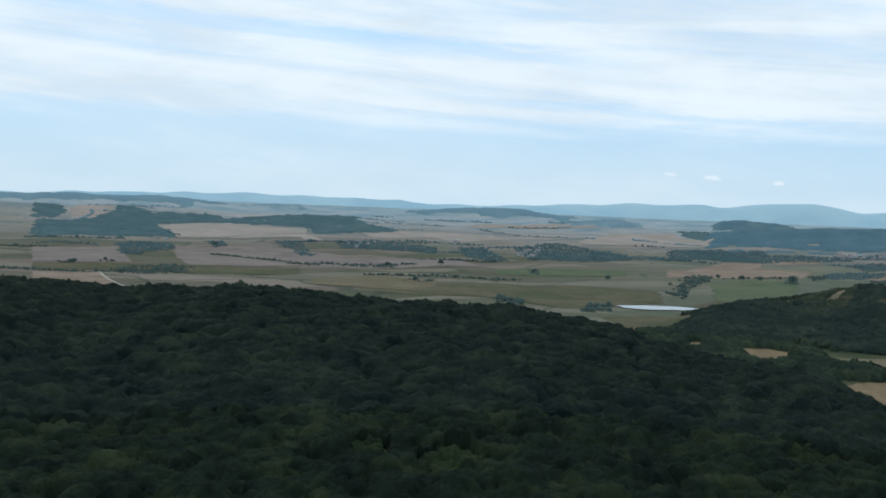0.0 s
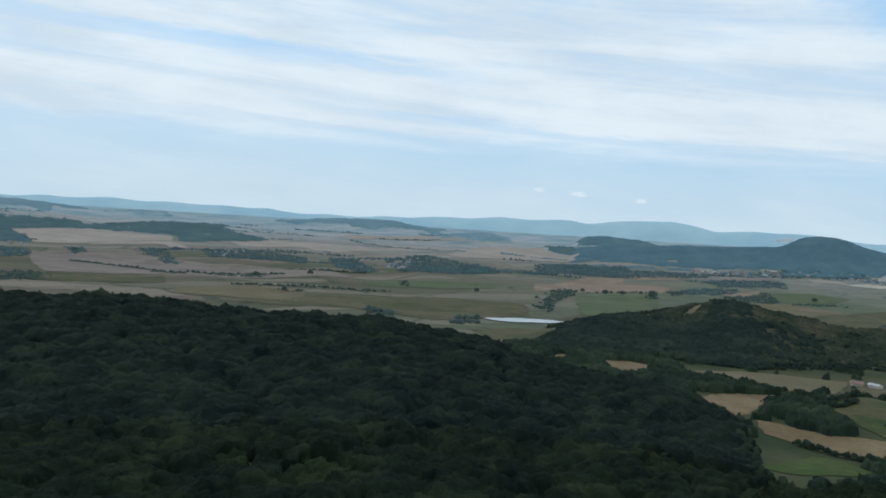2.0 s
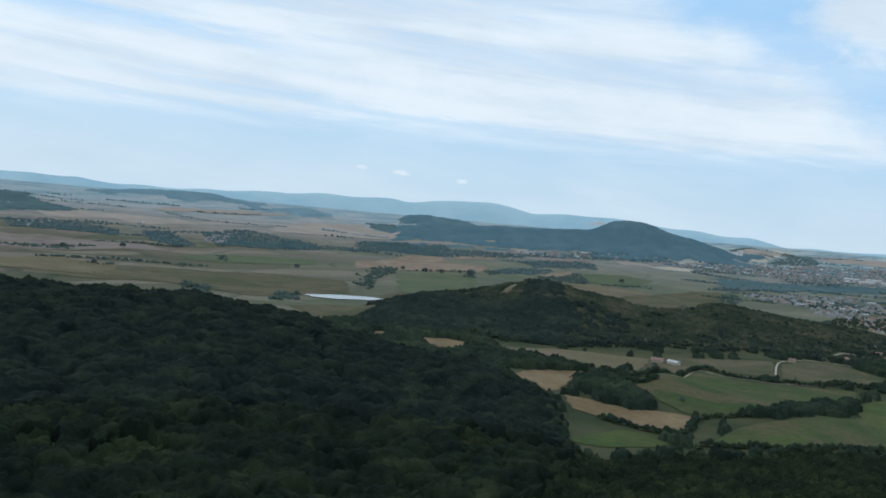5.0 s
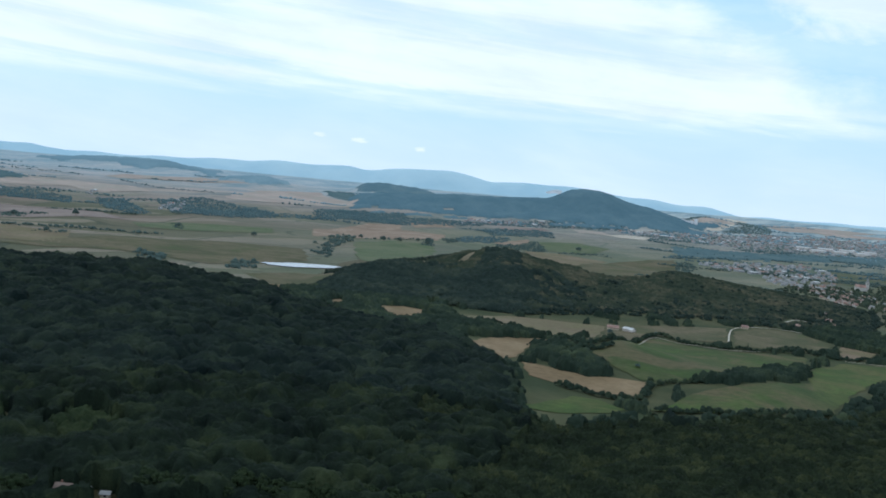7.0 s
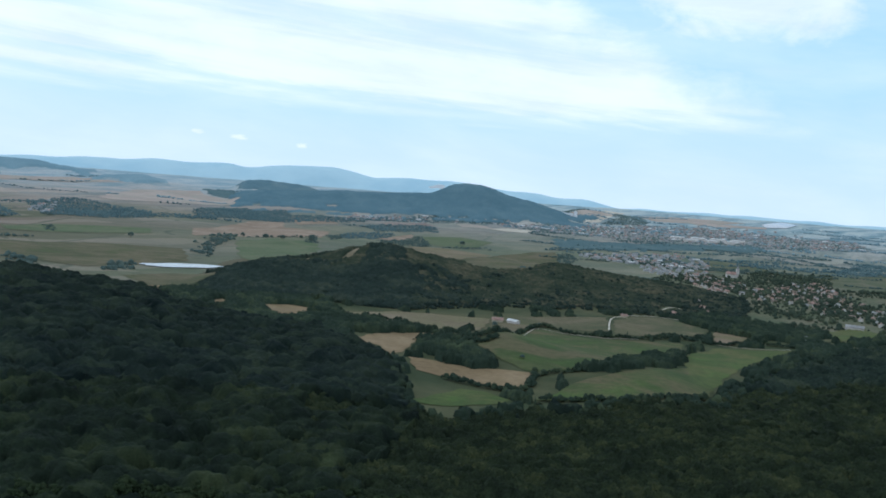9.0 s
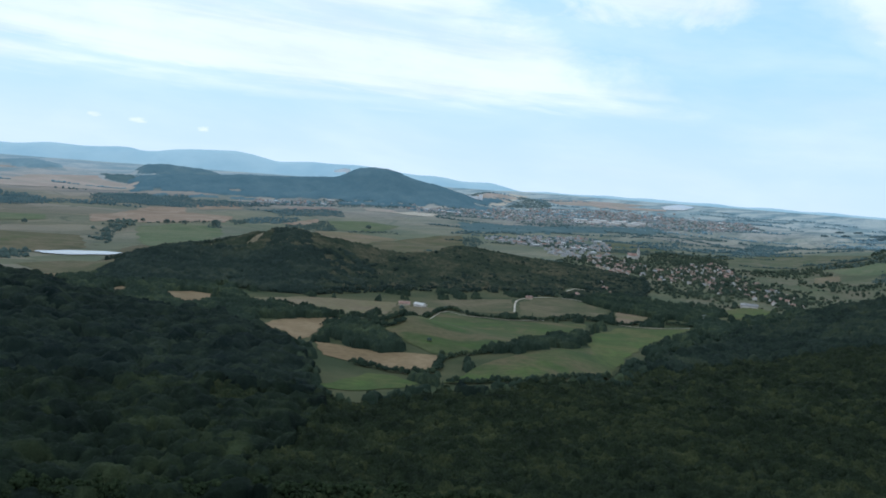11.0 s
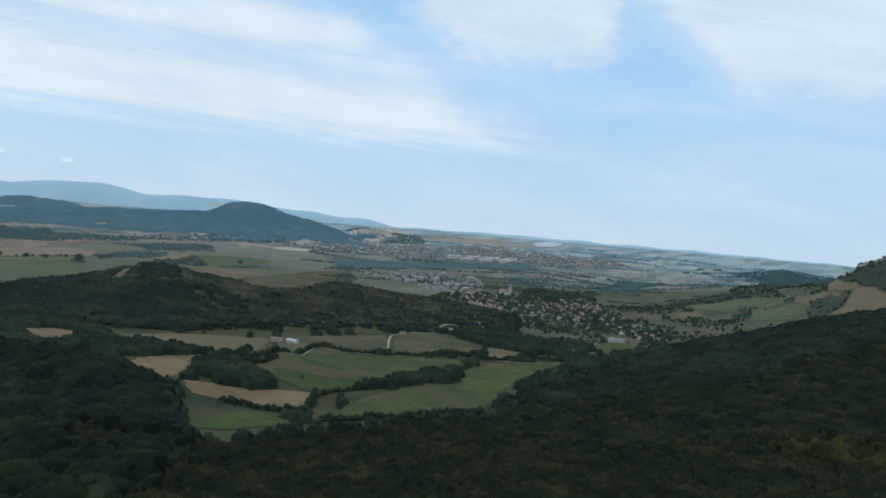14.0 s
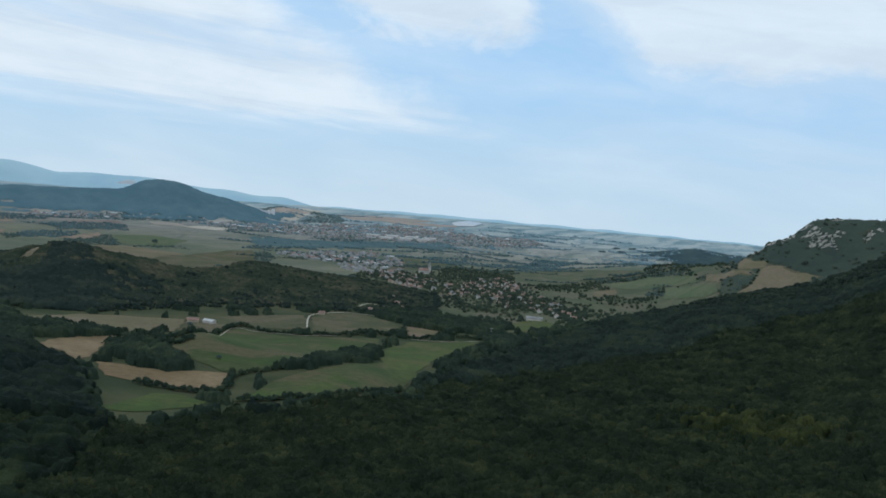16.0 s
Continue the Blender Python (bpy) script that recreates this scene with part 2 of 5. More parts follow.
# ======== materials ========
def material(name, build, rough=0.9, bump=None, spec=0.05):
    m = bpy.data.materials.new(name)
    m.use_nodes = True
    n = Net(m.node_tree)
    out, bsdf = n.add("ShaderNodeOutputMaterial"), n.add("ShaderNodeBsdfPrincipled", Roughness=rough)
    bsdf.inputs["Specular IOR Level"].default_value = spec
    n.link(bsdf.outputs[0], out.inputs[0])
    where = n.add("ShaderNodeTexCoord").outputs["Object"]
    n.put(bsdf.inputs["Base Color"], build(n, where))
    if bump:
        scale, strength, distance = bump
        node = n.add("ShaderNodeBump", Strength=strength, Distance=distance)
        n.link(n.noise(where, scale, 5), node.inputs["Height"])
        n.link(node.outputs[0], bsdf.inputs["Normal"])
    return m


def two_scale(low, high, big, small, amount=0.35):
    """A colour that wanders between low and high at a large scale, with a finer grain."""
    def build(n, where):
        base = n.mix(n.step(n.noise(where, big, 4), 0.35, 0.65), low, high)
        grain = n.noise(where, small, 4)
        return n.mix(n.math("MULTIPLY", grain, amount), base, tuple(c * 0.45 for c in low))
    return build


def leaves(dark, mid, light, patch=0.015, mottled=0.42):
    """Foliage: each crown its own green, drifts whose dark end paints in shaded hollows, and leaf-sized mottling."""
    def build(n, where):
        island = n.add("ShaderNodeNewGeometry").outputs["Random Per Island"]
        whole = n.add("ShaderNodeObjectInfo").outputs["Random"]
        crown = n.nodes.new("ShaderNodeAttribute")
        crown.attribute_name = "crown"
        drift = n.noise(where, patch, 4, 0.6)
        cells = n.nodes.new("ShaderNodeTexVoronoi")
        cells.voronoi_dimensions = "2D"
        cells.inputs["Scale"].default_value = 0.13
        n.link(where, cells.inputs["Vector"])
        pick = n.add("ShaderNodeSeparateXYZ")
        n.link(cells.outputs["Color"], pick.inputs[0])
        tone = n.math("ADD", n.math("MULTIPLY", n.math("FRACT", n.math("ADD", n.math("ADD", island, whole), crown.outputs["Fac"])), 0.34), n.math("MULTIPLY", n.step(drift, 0.32, 0.68), 0.48))
        tone = n.math("MULTIPLY_ADD", pick.outputs[0], 0.18, tone)
        r = ramp(n.nodes, [(0.12, dark), (0.55, mid), (0.86, light), (1.0, tuple(c * 1.25 for c in light))])
        n.link(tone, r.inputs[0])
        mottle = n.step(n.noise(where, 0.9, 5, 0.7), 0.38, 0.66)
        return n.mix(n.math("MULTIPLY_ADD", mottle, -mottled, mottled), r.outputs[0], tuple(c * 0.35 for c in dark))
    return build


def plot(low, high, rows=0.0, turn=0.0, patch=(0.3, 0.26, 0.18), lush=None):
    """Farmland: two tones that drift over the plot, worn and lush patches, faint drill rows."""
    def build(n, where):
        base = n.mix(n.step(n.noise(where, 0.009, 5, 0.6, 0.6), 0.36, 0.64), low, high)
        if lush:
            base = n.mix(n.math("MULTIPLY", n.step(n.noise(where, 0.0155, 5, 0.6, 0.5), 0.52, 0.66), 0.75), base, lush)
        base = n.mix(n.math("MULTIPLY", n.step(n.noise(where, 0.013, 5, 0.6, 0.8), 0.45, 0.64), 0.75), base, patch)
        fine = n.noise(where, 0.16, 6, 0.7)
        base = n.mix(n.math("MULTIPLY", n.step(fine, 0.35, 0.7), 0.34), base, tuple(c * 0.45 for c in low))
        if rows:
            split = n.add("ShaderNodeSeparateXYZ")
            n.link(where, split.inputs[0])
            across = n.math("ADD", n.math("MULTIPLY", split.outputs[0], math.cos(turn)), n.math("MULTIPLY", split.outputs[1], math.sin(turn)))
            across = n.math("ADD", across, n.math("MULTIPLY", n.noise(where, 0.02, 3), 26.0))
            wave = n.math("SINE", n.math("MULTIPLY", across, 6.283 / rows))
            base = n.mix(n.math("MULTIPLY", n.step(wave, -0.2, 1.0), 0.08), base, tuple(c * 0.6 for c in low))
        return base
    return build


def open_country(n, where):
    """Unfenced country: a patchwork of old plots of straw, grass and bare soil, with scrub between."""
    split = n.add("ShaderNodeSeparateXYZ")
    n.link(where, split.inputs[0])
    x, y, _ = split.outputs
    warp = n.math("MULTIPLY", n.math("SUBTRACT", n.noise(where, 0.003, 3), 0.5), 260.0)
    u = n.math("ADD", n.math("MULTIPLY_ADD", y, 0.25, x), warp)
    v = n.math("ADD", n.math("MULTIPLY_ADD", x, -0.25, y), warp)
    cells = n.nodes.new("ShaderNodeTexVoronoi")
    cells.voronoi_dimensions = "2D"
    n.link(n.join(n.math("MULTIPLY", u, 0.0034), n.math("MULTIPLY", v, 0.0052)), cells.inputs["Vector"])
    cells.inputs["Scale"].default_value = 1.0
    pick = n.add("ShaderNodeSeparateXYZ")
    n.link(cells.outputs["Color"], pick.inputs[0])
    tone = ramp(n.nodes, [(0.0, (0.125, 0.112, 0.075)), (0.2, (0.175, 0.135, 0.110)), (0.4, (0.090, 0.098, 0.058)), (0.58, (0.195, 0.155, 0.130)), (0.76, (0.115, 0.115, 0.068)), (0.9, (0.23, 0.19, 0.16))])
    tone.color_ramp.interpolation = "CONSTANT"
    n.link(pick.outputs[0], tone.inputs[0])
    drift = n.mix(n.step(n.noise(where, 0.0016, 4), 0.4, 0.62), (0.110, 0.112, 0.068), (0.185, 0.145, 0.125))
    base = n.mix(0.7, drift, tone.outputs[0])
    # narrower strips laid over the old plots, and bushy baulks along their edges
    strips = n.nodes.new("ShaderNodeTexVoronoi")
    strips.voronoi_dimensions = "2D"
    n.link(n.join(n.math("MULTIPLY", u, 0.0052), n.math("MULTIPLY", v, 0.0125)), strips.inputs["Vector"])
    strips.inputs["Scale"].default_value = 1.0
    shade = n.add("ShaderNodeSeparateXYZ")
    n.link(strips.outputs["Color"], shade.inputs[0])
    base = n.mix(n.math("MULTIPLY", n.step(shade.outputs[1], 0.45, 0.9), 0.5), base, (0.080, 0.086, 0.052))
    base = n.mix(n.math("MULTIPLY", n.step(shade.outputs[2], 0.72, 0.8), 0.55), base, (0.255, 0.215, 0.170))
    edges = n.nodes.new("ShaderNodeTexVoronoi")
    edges.voronoi_dimensions, edges.feature = "2D", "DISTANCE_TO_EDGE"
    n.link(n.join(n.math("MULTIPLY", u, 0.0034), n.math("MULTIPLY", v, 0.0052)), edges.inputs["Vector"])
    edges.inputs["Scale"].default_value = 1.0
    ragged = n.math("MULTIPLY_ADD", n.math("SUBTRACT", n.noise(where, 0.012, 5, 0.7), 0.5), 0.10, edges.outputs["Distance"])
    base = n.mix(n.math("MULTIPLY", n.step(ragged, 0.035, 0.012), 0.7), base, (0.050, 0.062, 0.045))
    # distant uplands: haze painted in, the ground paler and bluer with distance
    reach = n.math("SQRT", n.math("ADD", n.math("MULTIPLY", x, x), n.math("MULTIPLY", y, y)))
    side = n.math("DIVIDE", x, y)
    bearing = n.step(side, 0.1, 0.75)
    # greener country towards the pond and the villages, lightened for haze
    green_side = n.math("MULTIPLY", n.step(side, -0.05, 0.45), n.step(reach, 3500.0, 2700.0))
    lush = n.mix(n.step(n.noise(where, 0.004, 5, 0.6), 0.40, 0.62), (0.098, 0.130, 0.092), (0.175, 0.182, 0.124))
    base = n.mix(n.math("MULTIPLY", green_side, 0.72), base, lush)
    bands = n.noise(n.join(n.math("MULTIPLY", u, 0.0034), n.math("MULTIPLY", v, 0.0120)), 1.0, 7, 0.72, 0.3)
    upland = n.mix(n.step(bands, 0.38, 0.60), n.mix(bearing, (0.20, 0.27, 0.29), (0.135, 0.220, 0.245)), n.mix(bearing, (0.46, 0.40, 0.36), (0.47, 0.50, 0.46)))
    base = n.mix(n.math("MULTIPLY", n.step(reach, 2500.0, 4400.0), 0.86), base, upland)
    # farthest ground: a stronger blue of haze mixed over the colour
    haze_blue = n.mix(n.step(bands, 0.35, 0.62), (0.20, 0.33, 0.39), (0.33, 0.43, 0.47))
    base = n.mix(n.math("MULTIPLY", n.step(reach, 3500.0, 4500.0), n.math("MULTIPLY_ADD", bearing, -0.3, 0.72)), base, haze_blue)
    scrub = n.step(n.noise(where, 0.016, 6, 0.7, 0.8), 0.55, 0.66)
    base = n.mix(n.math("MULTIPLY", n.math("MULTIPLY", scrub, n.step(reach, 4300.0, 1500.0)), 0.6), base, (0.055, 0.068, 0.045))
    return n.mix(n.math("MULTIPLY", n.step(n.noise(where, 0.2, 5, 0.65), 0.35, 0.7), 0.3), base, (0.07, 0.065, 0.045))


M = {
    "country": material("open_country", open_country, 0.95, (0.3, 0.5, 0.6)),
    "litter": material("forest_floor", two_scale((0.030, 0.030, 0.016), (0.050, 0.046, 0.022), 0.02, 0.5), 0.95, (0.5, 0.6, 0.6)),
    "sward": material("rough_green_sward", two_scale((0.044, 0.058, 0.030), (0.088, 0.090, 0.048), 0.012, 0.25), 0.95, (0.4, 0.5, 0.6)),
    "slope": material("dry_slope_grass", two_scale((0.066, 0.072, 0.046), (0.122, 0.108, 0.070), 0.016, 0.3), 0.95, (0.4, 0.5, 0.6)),
    "stubble": material("stubble_field", plot((0.165, 0.120, 0.068), (0.222, 0.163, 0.096), 9.0, 0.5, (0.262, 0.198, 0.120), (0.145, 0.112, 0.062)), 0.95, (0.8, 0.4, 0.3)),
    "mauve": material("ploughed_field", plot((0.175, 0.142, 0.126), (0.225, 0.185, 0.162), 0.0, 0.2, (0.25, 0.21, 0.175)), 0.95, (0.8, 0.4, 0.3)),
    # stubble of the far plain: the tan is paled for haze
    "tan": material("hazed_stubble_field", plot((0.205, 0.153, 0.112), (0.260, 0.196, 0.145), 0.0, 0.5, (0.30, 0.24, 0.18)), 0.95, (0.8, 0.4, 0.3)),
    # fields beyond 3000 m: haze painted in as a paler soil tone
    "pale": material("hazed_upland_field", plot((0.31, 0.262, 0.225), (0.375, 0.315, 0.27), 0.0, 0.5, (0.29, 0.28, 0.235)), 0.95, (0.8, 0.4, 0.3)),
    "meadow": material("mown_meadow", plot((0.056, 0.084, 0.030), (0.088, 0.106, 0.040), 11.0, 0.9, (0.115, 0.108, 0.050), (0.075, 0.118, 0.034)), 0.95, (0.8, 0.4, 0.2)),
    "pasture": material("worn_pasture", plot((0.048, 0.074, 0.028), (0.080, 0.090, 0.040), 14.0, 0.9, (0.128, 0.100, 0.062), (0.066, 0.105, 0.030)), 0.95, (0.8, 0.4, 0.2)),
    "olive": material("dry_pasture", plot((0.074, 0.080, 0.044), (0.112, 0.102, 0.060), 15.0, 0.3, (0.148, 0.120, 0.078), (0.072, 0.092, 0.040)), 0.95, (0.6, 0.4, 0.3)),
    "green": material("green_crop", plot((0.088, 0.116, 0.064), (0.114, 0.134, 0.076), 10.0, 0.4, (0.140, 0.142, 0.086), (0.080, 0.120, 0.058)), 0.95, (0.8, 0.4, 0.2)),
    "dry": material("dry_grassland", plot((0.145, 0.120, 0.076), (0.190, 0.155, 0.105), 0.0, 0.0, (0.14, 0.13, 0.07)), 0.95, (0.5, 0.4, 0.3)),
    "brown": material("bare_soil_field", plot((0.165, 0.125, 0.085), (0.205, 0.160, 0.110), 8.0, 0.5, (0.13, 0.12, 0.06)), 0.95, (0.8, 0.4, 0.3)),
    "gravel": material("pale_gravel", two_scale((0.38, 0.34, 0.28), (0.50, 0.46, 0.38), 0.05, 0.6, 0.25), 0.95, (1.5, 0.3, 0.1)),
    # hill forest: greens made bluer than near_canopy for haze
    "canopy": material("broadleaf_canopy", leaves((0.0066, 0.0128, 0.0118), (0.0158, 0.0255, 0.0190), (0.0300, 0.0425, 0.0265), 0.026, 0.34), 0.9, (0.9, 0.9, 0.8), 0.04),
    "hedge": material("hedge_foliage", leaves((0.017, 0.029, 0.021), (0.030, 0.046, 0.031), (0.052, 0.070, 0.038), 0.02, 0.30), 0.9, (0.9, 0.9, 0.8), 0.04),
    # oaks farther off: haze put in as a shift to blue
    "spur": material("spur_canopy", leaves((0.0120, 0.0205, 0.0165), (0.0235, 0.0365, 0.0265), (0.0390, 0.0520, 0.0315), 0.022, 0.30), 0.9, (0.9, 0.9, 0.8), 0.04),
    "crag_scrub": material("crag_scrub", leaves((0.046, 0.064, 0.052), (0.060, 0.080, 0.060), (0.088, 0.098, 0.066), 0.012, 0.3), 0.9, (0.6, 1.0, 0.8), 0.04),
    "young": material("young_leaf_canopy", leaves((0.013, 0.021, 0.011), (0.024, 0.037, 0.017), (0.042, 0.056, 0.026), 0.03, 0.3), 0.9, (0.9, 0.9, 0.8), 0.04),
    "yellowing": material("yellowing_oak_canopy", leaves((0.016, 0.023, 0.010), (0.036, 0.046, 0.017), (0.070, 0.077, 0.025), 0.04, 0.4), 0.9, (0.9, 0.9, 0.8), 0.04),
    "scrub": material("scrub_foliage", leaves((0.016, 0.027, 0.023), (0.026, 0.040, 0.032), (0.044, 0.057, 0.040), 0.018, 0.28), 0.9, (0.9, 0.9, 0.8), 0.04),
    # far and town woods: haze painted in as bluer, paler greens
    "hazed_far_wood": material("far_woodland", leaves((0.088, 0.155, 0.185), (0.110, 0.180, 0.208), (0.145, 0.210, 0.226), 0.012, 0.18), 1.0, (0.2, 0.5, 1.5), 0.0),
    "hazed_town_wood": material("town_trees", leaves((0.104, 0.150, 0.148), (0.122, 0.170, 0.165), (0.146, 0.188, 0.172), 0.008, 0.14), 0.95, (0.3, 0.5, 1.0), 0.02),
    "brush": material("low_hill_brush", leaves((0.024, 0.036, 0.026), (0.044, 0.055, 0.036), (0.094, 0.086, 0.056), 0.020, 0.25), 0.95, (0.6, 1.0, 0.6), 0.02),
    # woods of upland and plain: leaf colours blued for the haze over them
    "hazed_upland_wood": material("hazed_upland_woodland", leaves((0.074, 0.124, 0.134), (0.094, 0.146, 0.154), (0.122, 0.172, 0.168), 0.012, 0.2), 0.95, (0.3, 0.5, 1.2), 0.02),
    "hazed_mid_wood": material("hazed_plain_woodland", leaves((0.058, 0.088, 0.082), (0.074, 0.106, 0.095), (0.098, 0.126, 0.104), 0.008, 0.16), 0.95, (0.4, 0.6, 1.0), 0.02),
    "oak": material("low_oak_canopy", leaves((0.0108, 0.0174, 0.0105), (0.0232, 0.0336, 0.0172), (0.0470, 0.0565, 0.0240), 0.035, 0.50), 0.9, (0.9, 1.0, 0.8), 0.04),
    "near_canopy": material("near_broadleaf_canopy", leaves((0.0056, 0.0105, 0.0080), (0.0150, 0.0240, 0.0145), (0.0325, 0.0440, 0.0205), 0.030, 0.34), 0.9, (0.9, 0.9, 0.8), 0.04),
    "garden": material("garden_trees", leaves((0.030, 0.046, 0.035), (0.046, 0.063, 0.044), (0.072, 0.086, 0.054), 0.012, 0.22), 0.95, (0.5, 0.7, 0.8), 0.02),
    # grass beyond the village: lightened in colour for haze
    "grass": material("hazed_hillside_grass", plot((0.078, 0.094, 0.056), (0.114, 0.118, 0.072), 0.0, 0.2, (0.150, 0.132, 0.092), (0.070, 0.098, 0.050)), 0.95, (0.5, 0.4, 0.3)),
    # knoll woods: the blue is distance haze put into the green
    "hazed_knoll_wood": material("hazed_knoll_woodland", leaves((0.036, 0.064, 0.072), (0.048, 0.079, 0.087), (0.066, 0.098, 0.100), 0.012, 0.2), 0.95, (0.3, 0.5, 1.2), 0.02),
    "bark": material("grey_brown_bark", two_scale((0.07, 0.055, 0.04), (0.14, 0.115, 0.09), 0.5, 3.0), 0.9, (4.0, 0.6, 0.05)),
    "water": material("pond_water", two_scale((0.10, 0.12, 0.13), (0.13, 0.15, 0.15), 0.02, 0.4, 0.2), 0.12, (0.15, 0.10, 0.2), 0.5),
    "render": material("limewashed_wall", two_scale((0.50, 0.47, 0.44), (0.64, 0.61, 0.57), 0.15, 1.2, 0.2), 0.9),
    # plaster of far houses, greyed and blued by haze put in the colour
    "hazed_wall": material("hazed_plaster_walls", two_scale((0.30, 0.32, 0.33), (0.42, 0.43, 0.43), 0.15, 1.2, 0.2), 0.9),
    "cream": material("cream_plaster", two_scale((0.42, 0.36, 0.28), (0.53, 0.46, 0.35), 0.15, 1.2, 0.2), 0.9),
    "brick": material("old_brick_wall", two_scale((0.17, 0.095, 0.075), (0.26, 0.150, 0.120), 0.4, 3.0, 0.3), 0.9),
    "tile": material("clay_roof_tiles", two_scale((0.26, 0.165, 0.135), (0.40, 0.275, 0.232), 0.10, 1.5, 0.35), 0.85, (2.5, 0.5, 0.06)),
    "old_tile": material("weathered_roof_tiles", two_scale((0.17, 0.125, 0.105), (0.27, 0.21, 0.18), 0.10, 1.5, 0.35), 0.85, (2.5, 0.5, 0.06)),
    "slate": material("grey_sheet_roof", two_scale((0.22, 0.22, 0.22), (0.33, 0.33, 0.32), 0.10, 1.5, 0.3), 0.7, (2.5, 0.3, 0.04)),
    "sheet": material("white_sheet_roof", two_scale((0.46, 0.46, 0.45), (0.60, 0.60, 0.58), 0.10, 0.8, 0.2), 0.6),
    "glass": material("dark_window_glass", two_scale((0.03, 0.035, 0.04), (0.05, 0.055, 0.06), 0.3, 2.0), 0.15, None, 0.5),
    "rock": material("pale_limestone", two_scale((0.42, 0.39, 0.35), (0.58, 0.54, 0.48), 0.05, 0.5, 0.5), 0.95, (0.3, 0.9, 1.2)),
    "scar": material("pale_quarry_stone", two_scale((0.70, 0.72, 0.74), (0.84, 0.80, 0.80), 0.02, 0.2, 0.1), 1.0, None, 0.0),
    # farthest woods: mostly painted haze, little leaf green left
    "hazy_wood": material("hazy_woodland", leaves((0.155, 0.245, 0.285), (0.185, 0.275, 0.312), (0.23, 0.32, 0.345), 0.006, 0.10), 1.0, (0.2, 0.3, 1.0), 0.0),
    # horizon hills: the base colour is that of haze, not of woods
    "hazed_hills": material("hazed_far_hills", two_scale((0.34, 0.50, 0.58), (0.41, 0.56, 0.62), 0.003, 0.03, 0.12), 1.0, None, 0.0),
}


# ======== mesh helpers ========
def link_mesh(name, verts, faces, mats, smooth=True, index=None):
    """An object from numpy arrays of places and of triangles or quads."""
    me = bpy.data.meshes.new(name)
    verts, faces = np.asarray(verts, np.float32), np.asarray(faces, np.int32)
    n, k = faces.shape
    me.vertices.add(len(verts))
    me.vertices.foreach_set("co", verts.ravel())
    me.loops.add(n * k)
    me.loops.foreach_set("vertex_index", faces.ravel())
    me.polygons.add(n)
    me.polygons.foreach_set("loop_start", np.arange(0, n * k, k, dtype=np.int32))
    me.polygons.foreach_set("loop_total", np.full(n, k, np.int32))
    for m in mats if isinstance(mats, (list, tuple)) else [mats]:
        me.materials.append(m)
    if index is not None:
        me.polygons.foreach_set("material_index", np.asarray(index, np.int32))
    me.polygons.foreach_set("use_smooth", np.full(n, smooth))
    me.update(calc_edges=True)
    me.validate()
    return new(name, me)


def part(name, bm, mat, parent, label="", smooth=False):
    """Links a bmesh as one mesh object under a thing or a part."""
    me = bpy.data.meshes.new(name)
    bmesh.ops.recalc_face_normals(bm, faces=bm.faces)
    for f in bm.faces:
        f.smooth = smooth
    bm.to_mesh(me)
    bm.free()
    me.materials.append(mat)
    ob = new(name, me)
    ob.parent = parent
    return tagged(ob, label)


def box(bm, x0, y0, z0, x1, y1, z1):
    v = [bm.verts.new(p) for p in ((x0, y0, z0), (x1, y0, z0), (x1, y1, z0), (x0, y1, z0), (x0, y0, z1), (x1, y0, z1), (x1, y1, z1), (x0, y1, z1))]
    for f in ((0, 3, 2, 1), (4, 5, 6, 7), (0, 1, 5, 4), (1, 2, 6, 5), (2, 3, 7, 6), (3, 0, 4, 7)):
        bm.faces.new([v[i] for i in f])
    return bm


def prism(bm, outline, y0, y1):
    """An outline in x and z, drawn out from y0 to y1."""
    a, b = [bm.verts.new((x, y0, z)) for x, z in outline], [bm.verts.new((x, y1, z)) for x, z in outline]
    bm.faces.new(a), bm.faces.new(b[::-1])
    for i in range(len(a)):
        bm.faces.new((a[i - 1], a[i], b[i], b[i - 1]))
    return bm


def inside(poly, x, y):
    x, y = np.asarray(x, float), np.asarray(y, float)
    hit = np.zeros(x.shape, bool)
    for (x0, y0), (x1, y1) in zip(poly, poly[1:] + poly[:1]):
        if y0 != y1:
            hit ^= ((y0 > y) != (y1 > y)) & (x < (x1 - x0) * (y - y0) / (y1 - y0) + x0)
    return hit


def scatter(x0, x1, y0, y1, gap, seed):
    """Places about gap apart, with no rows to be seen."""
    rng = np.random.RandomState(seed)
    gx, gy = np.meshgrid(np.arange(x0, x1, gap), np.arange(y0, y1, gap))
    gx = gx + (np.arange(gx.shape[0])[:, None] % 2) * gap * 0.5
    return (gx + rng.uniform(-0.42, 0.42, gx.shape) * gap).ravel(), (gy + rng.uniform(-0.42, 0.42, gy.shape) * gap).ravel()


def polar(x, y):
    return np.degrees(np.arctan2(x, y)), np.hypot(x, y)


# ======== the ground: one sheet from the viewer's feet to the horizon ========
FOREST_EDGE = ([-90, -24, 0, 5, 10, 13.5, 16.6, 19.5, 22, 23.8, 24.9, 25.3, 25.7, 28, 32.4, 38.8, 42.6, 43.4, 46.9, 51.3, 55.9, 60.4, 64.4, 68, 90],
               [1260, 1260, 1170, 1120, 1060, 965, 925, 890, 855, 815, 765, 700, 650, 640, 675, 722, 760, 830, 1050, 1280, 1530, 1680, 1760, 1850, 2300])


def in_forest(x, y):
    az, d = polar(x, y)
    edge = np.interp(az + 0.5 * waves(x, y, 45, 13), *FOREST_EDGE) + waves(x, y, 90, 11) * 9 + waves(x, y, 30, 14) * 5
    return (d < edge) & (az > -90) & (az < 90)


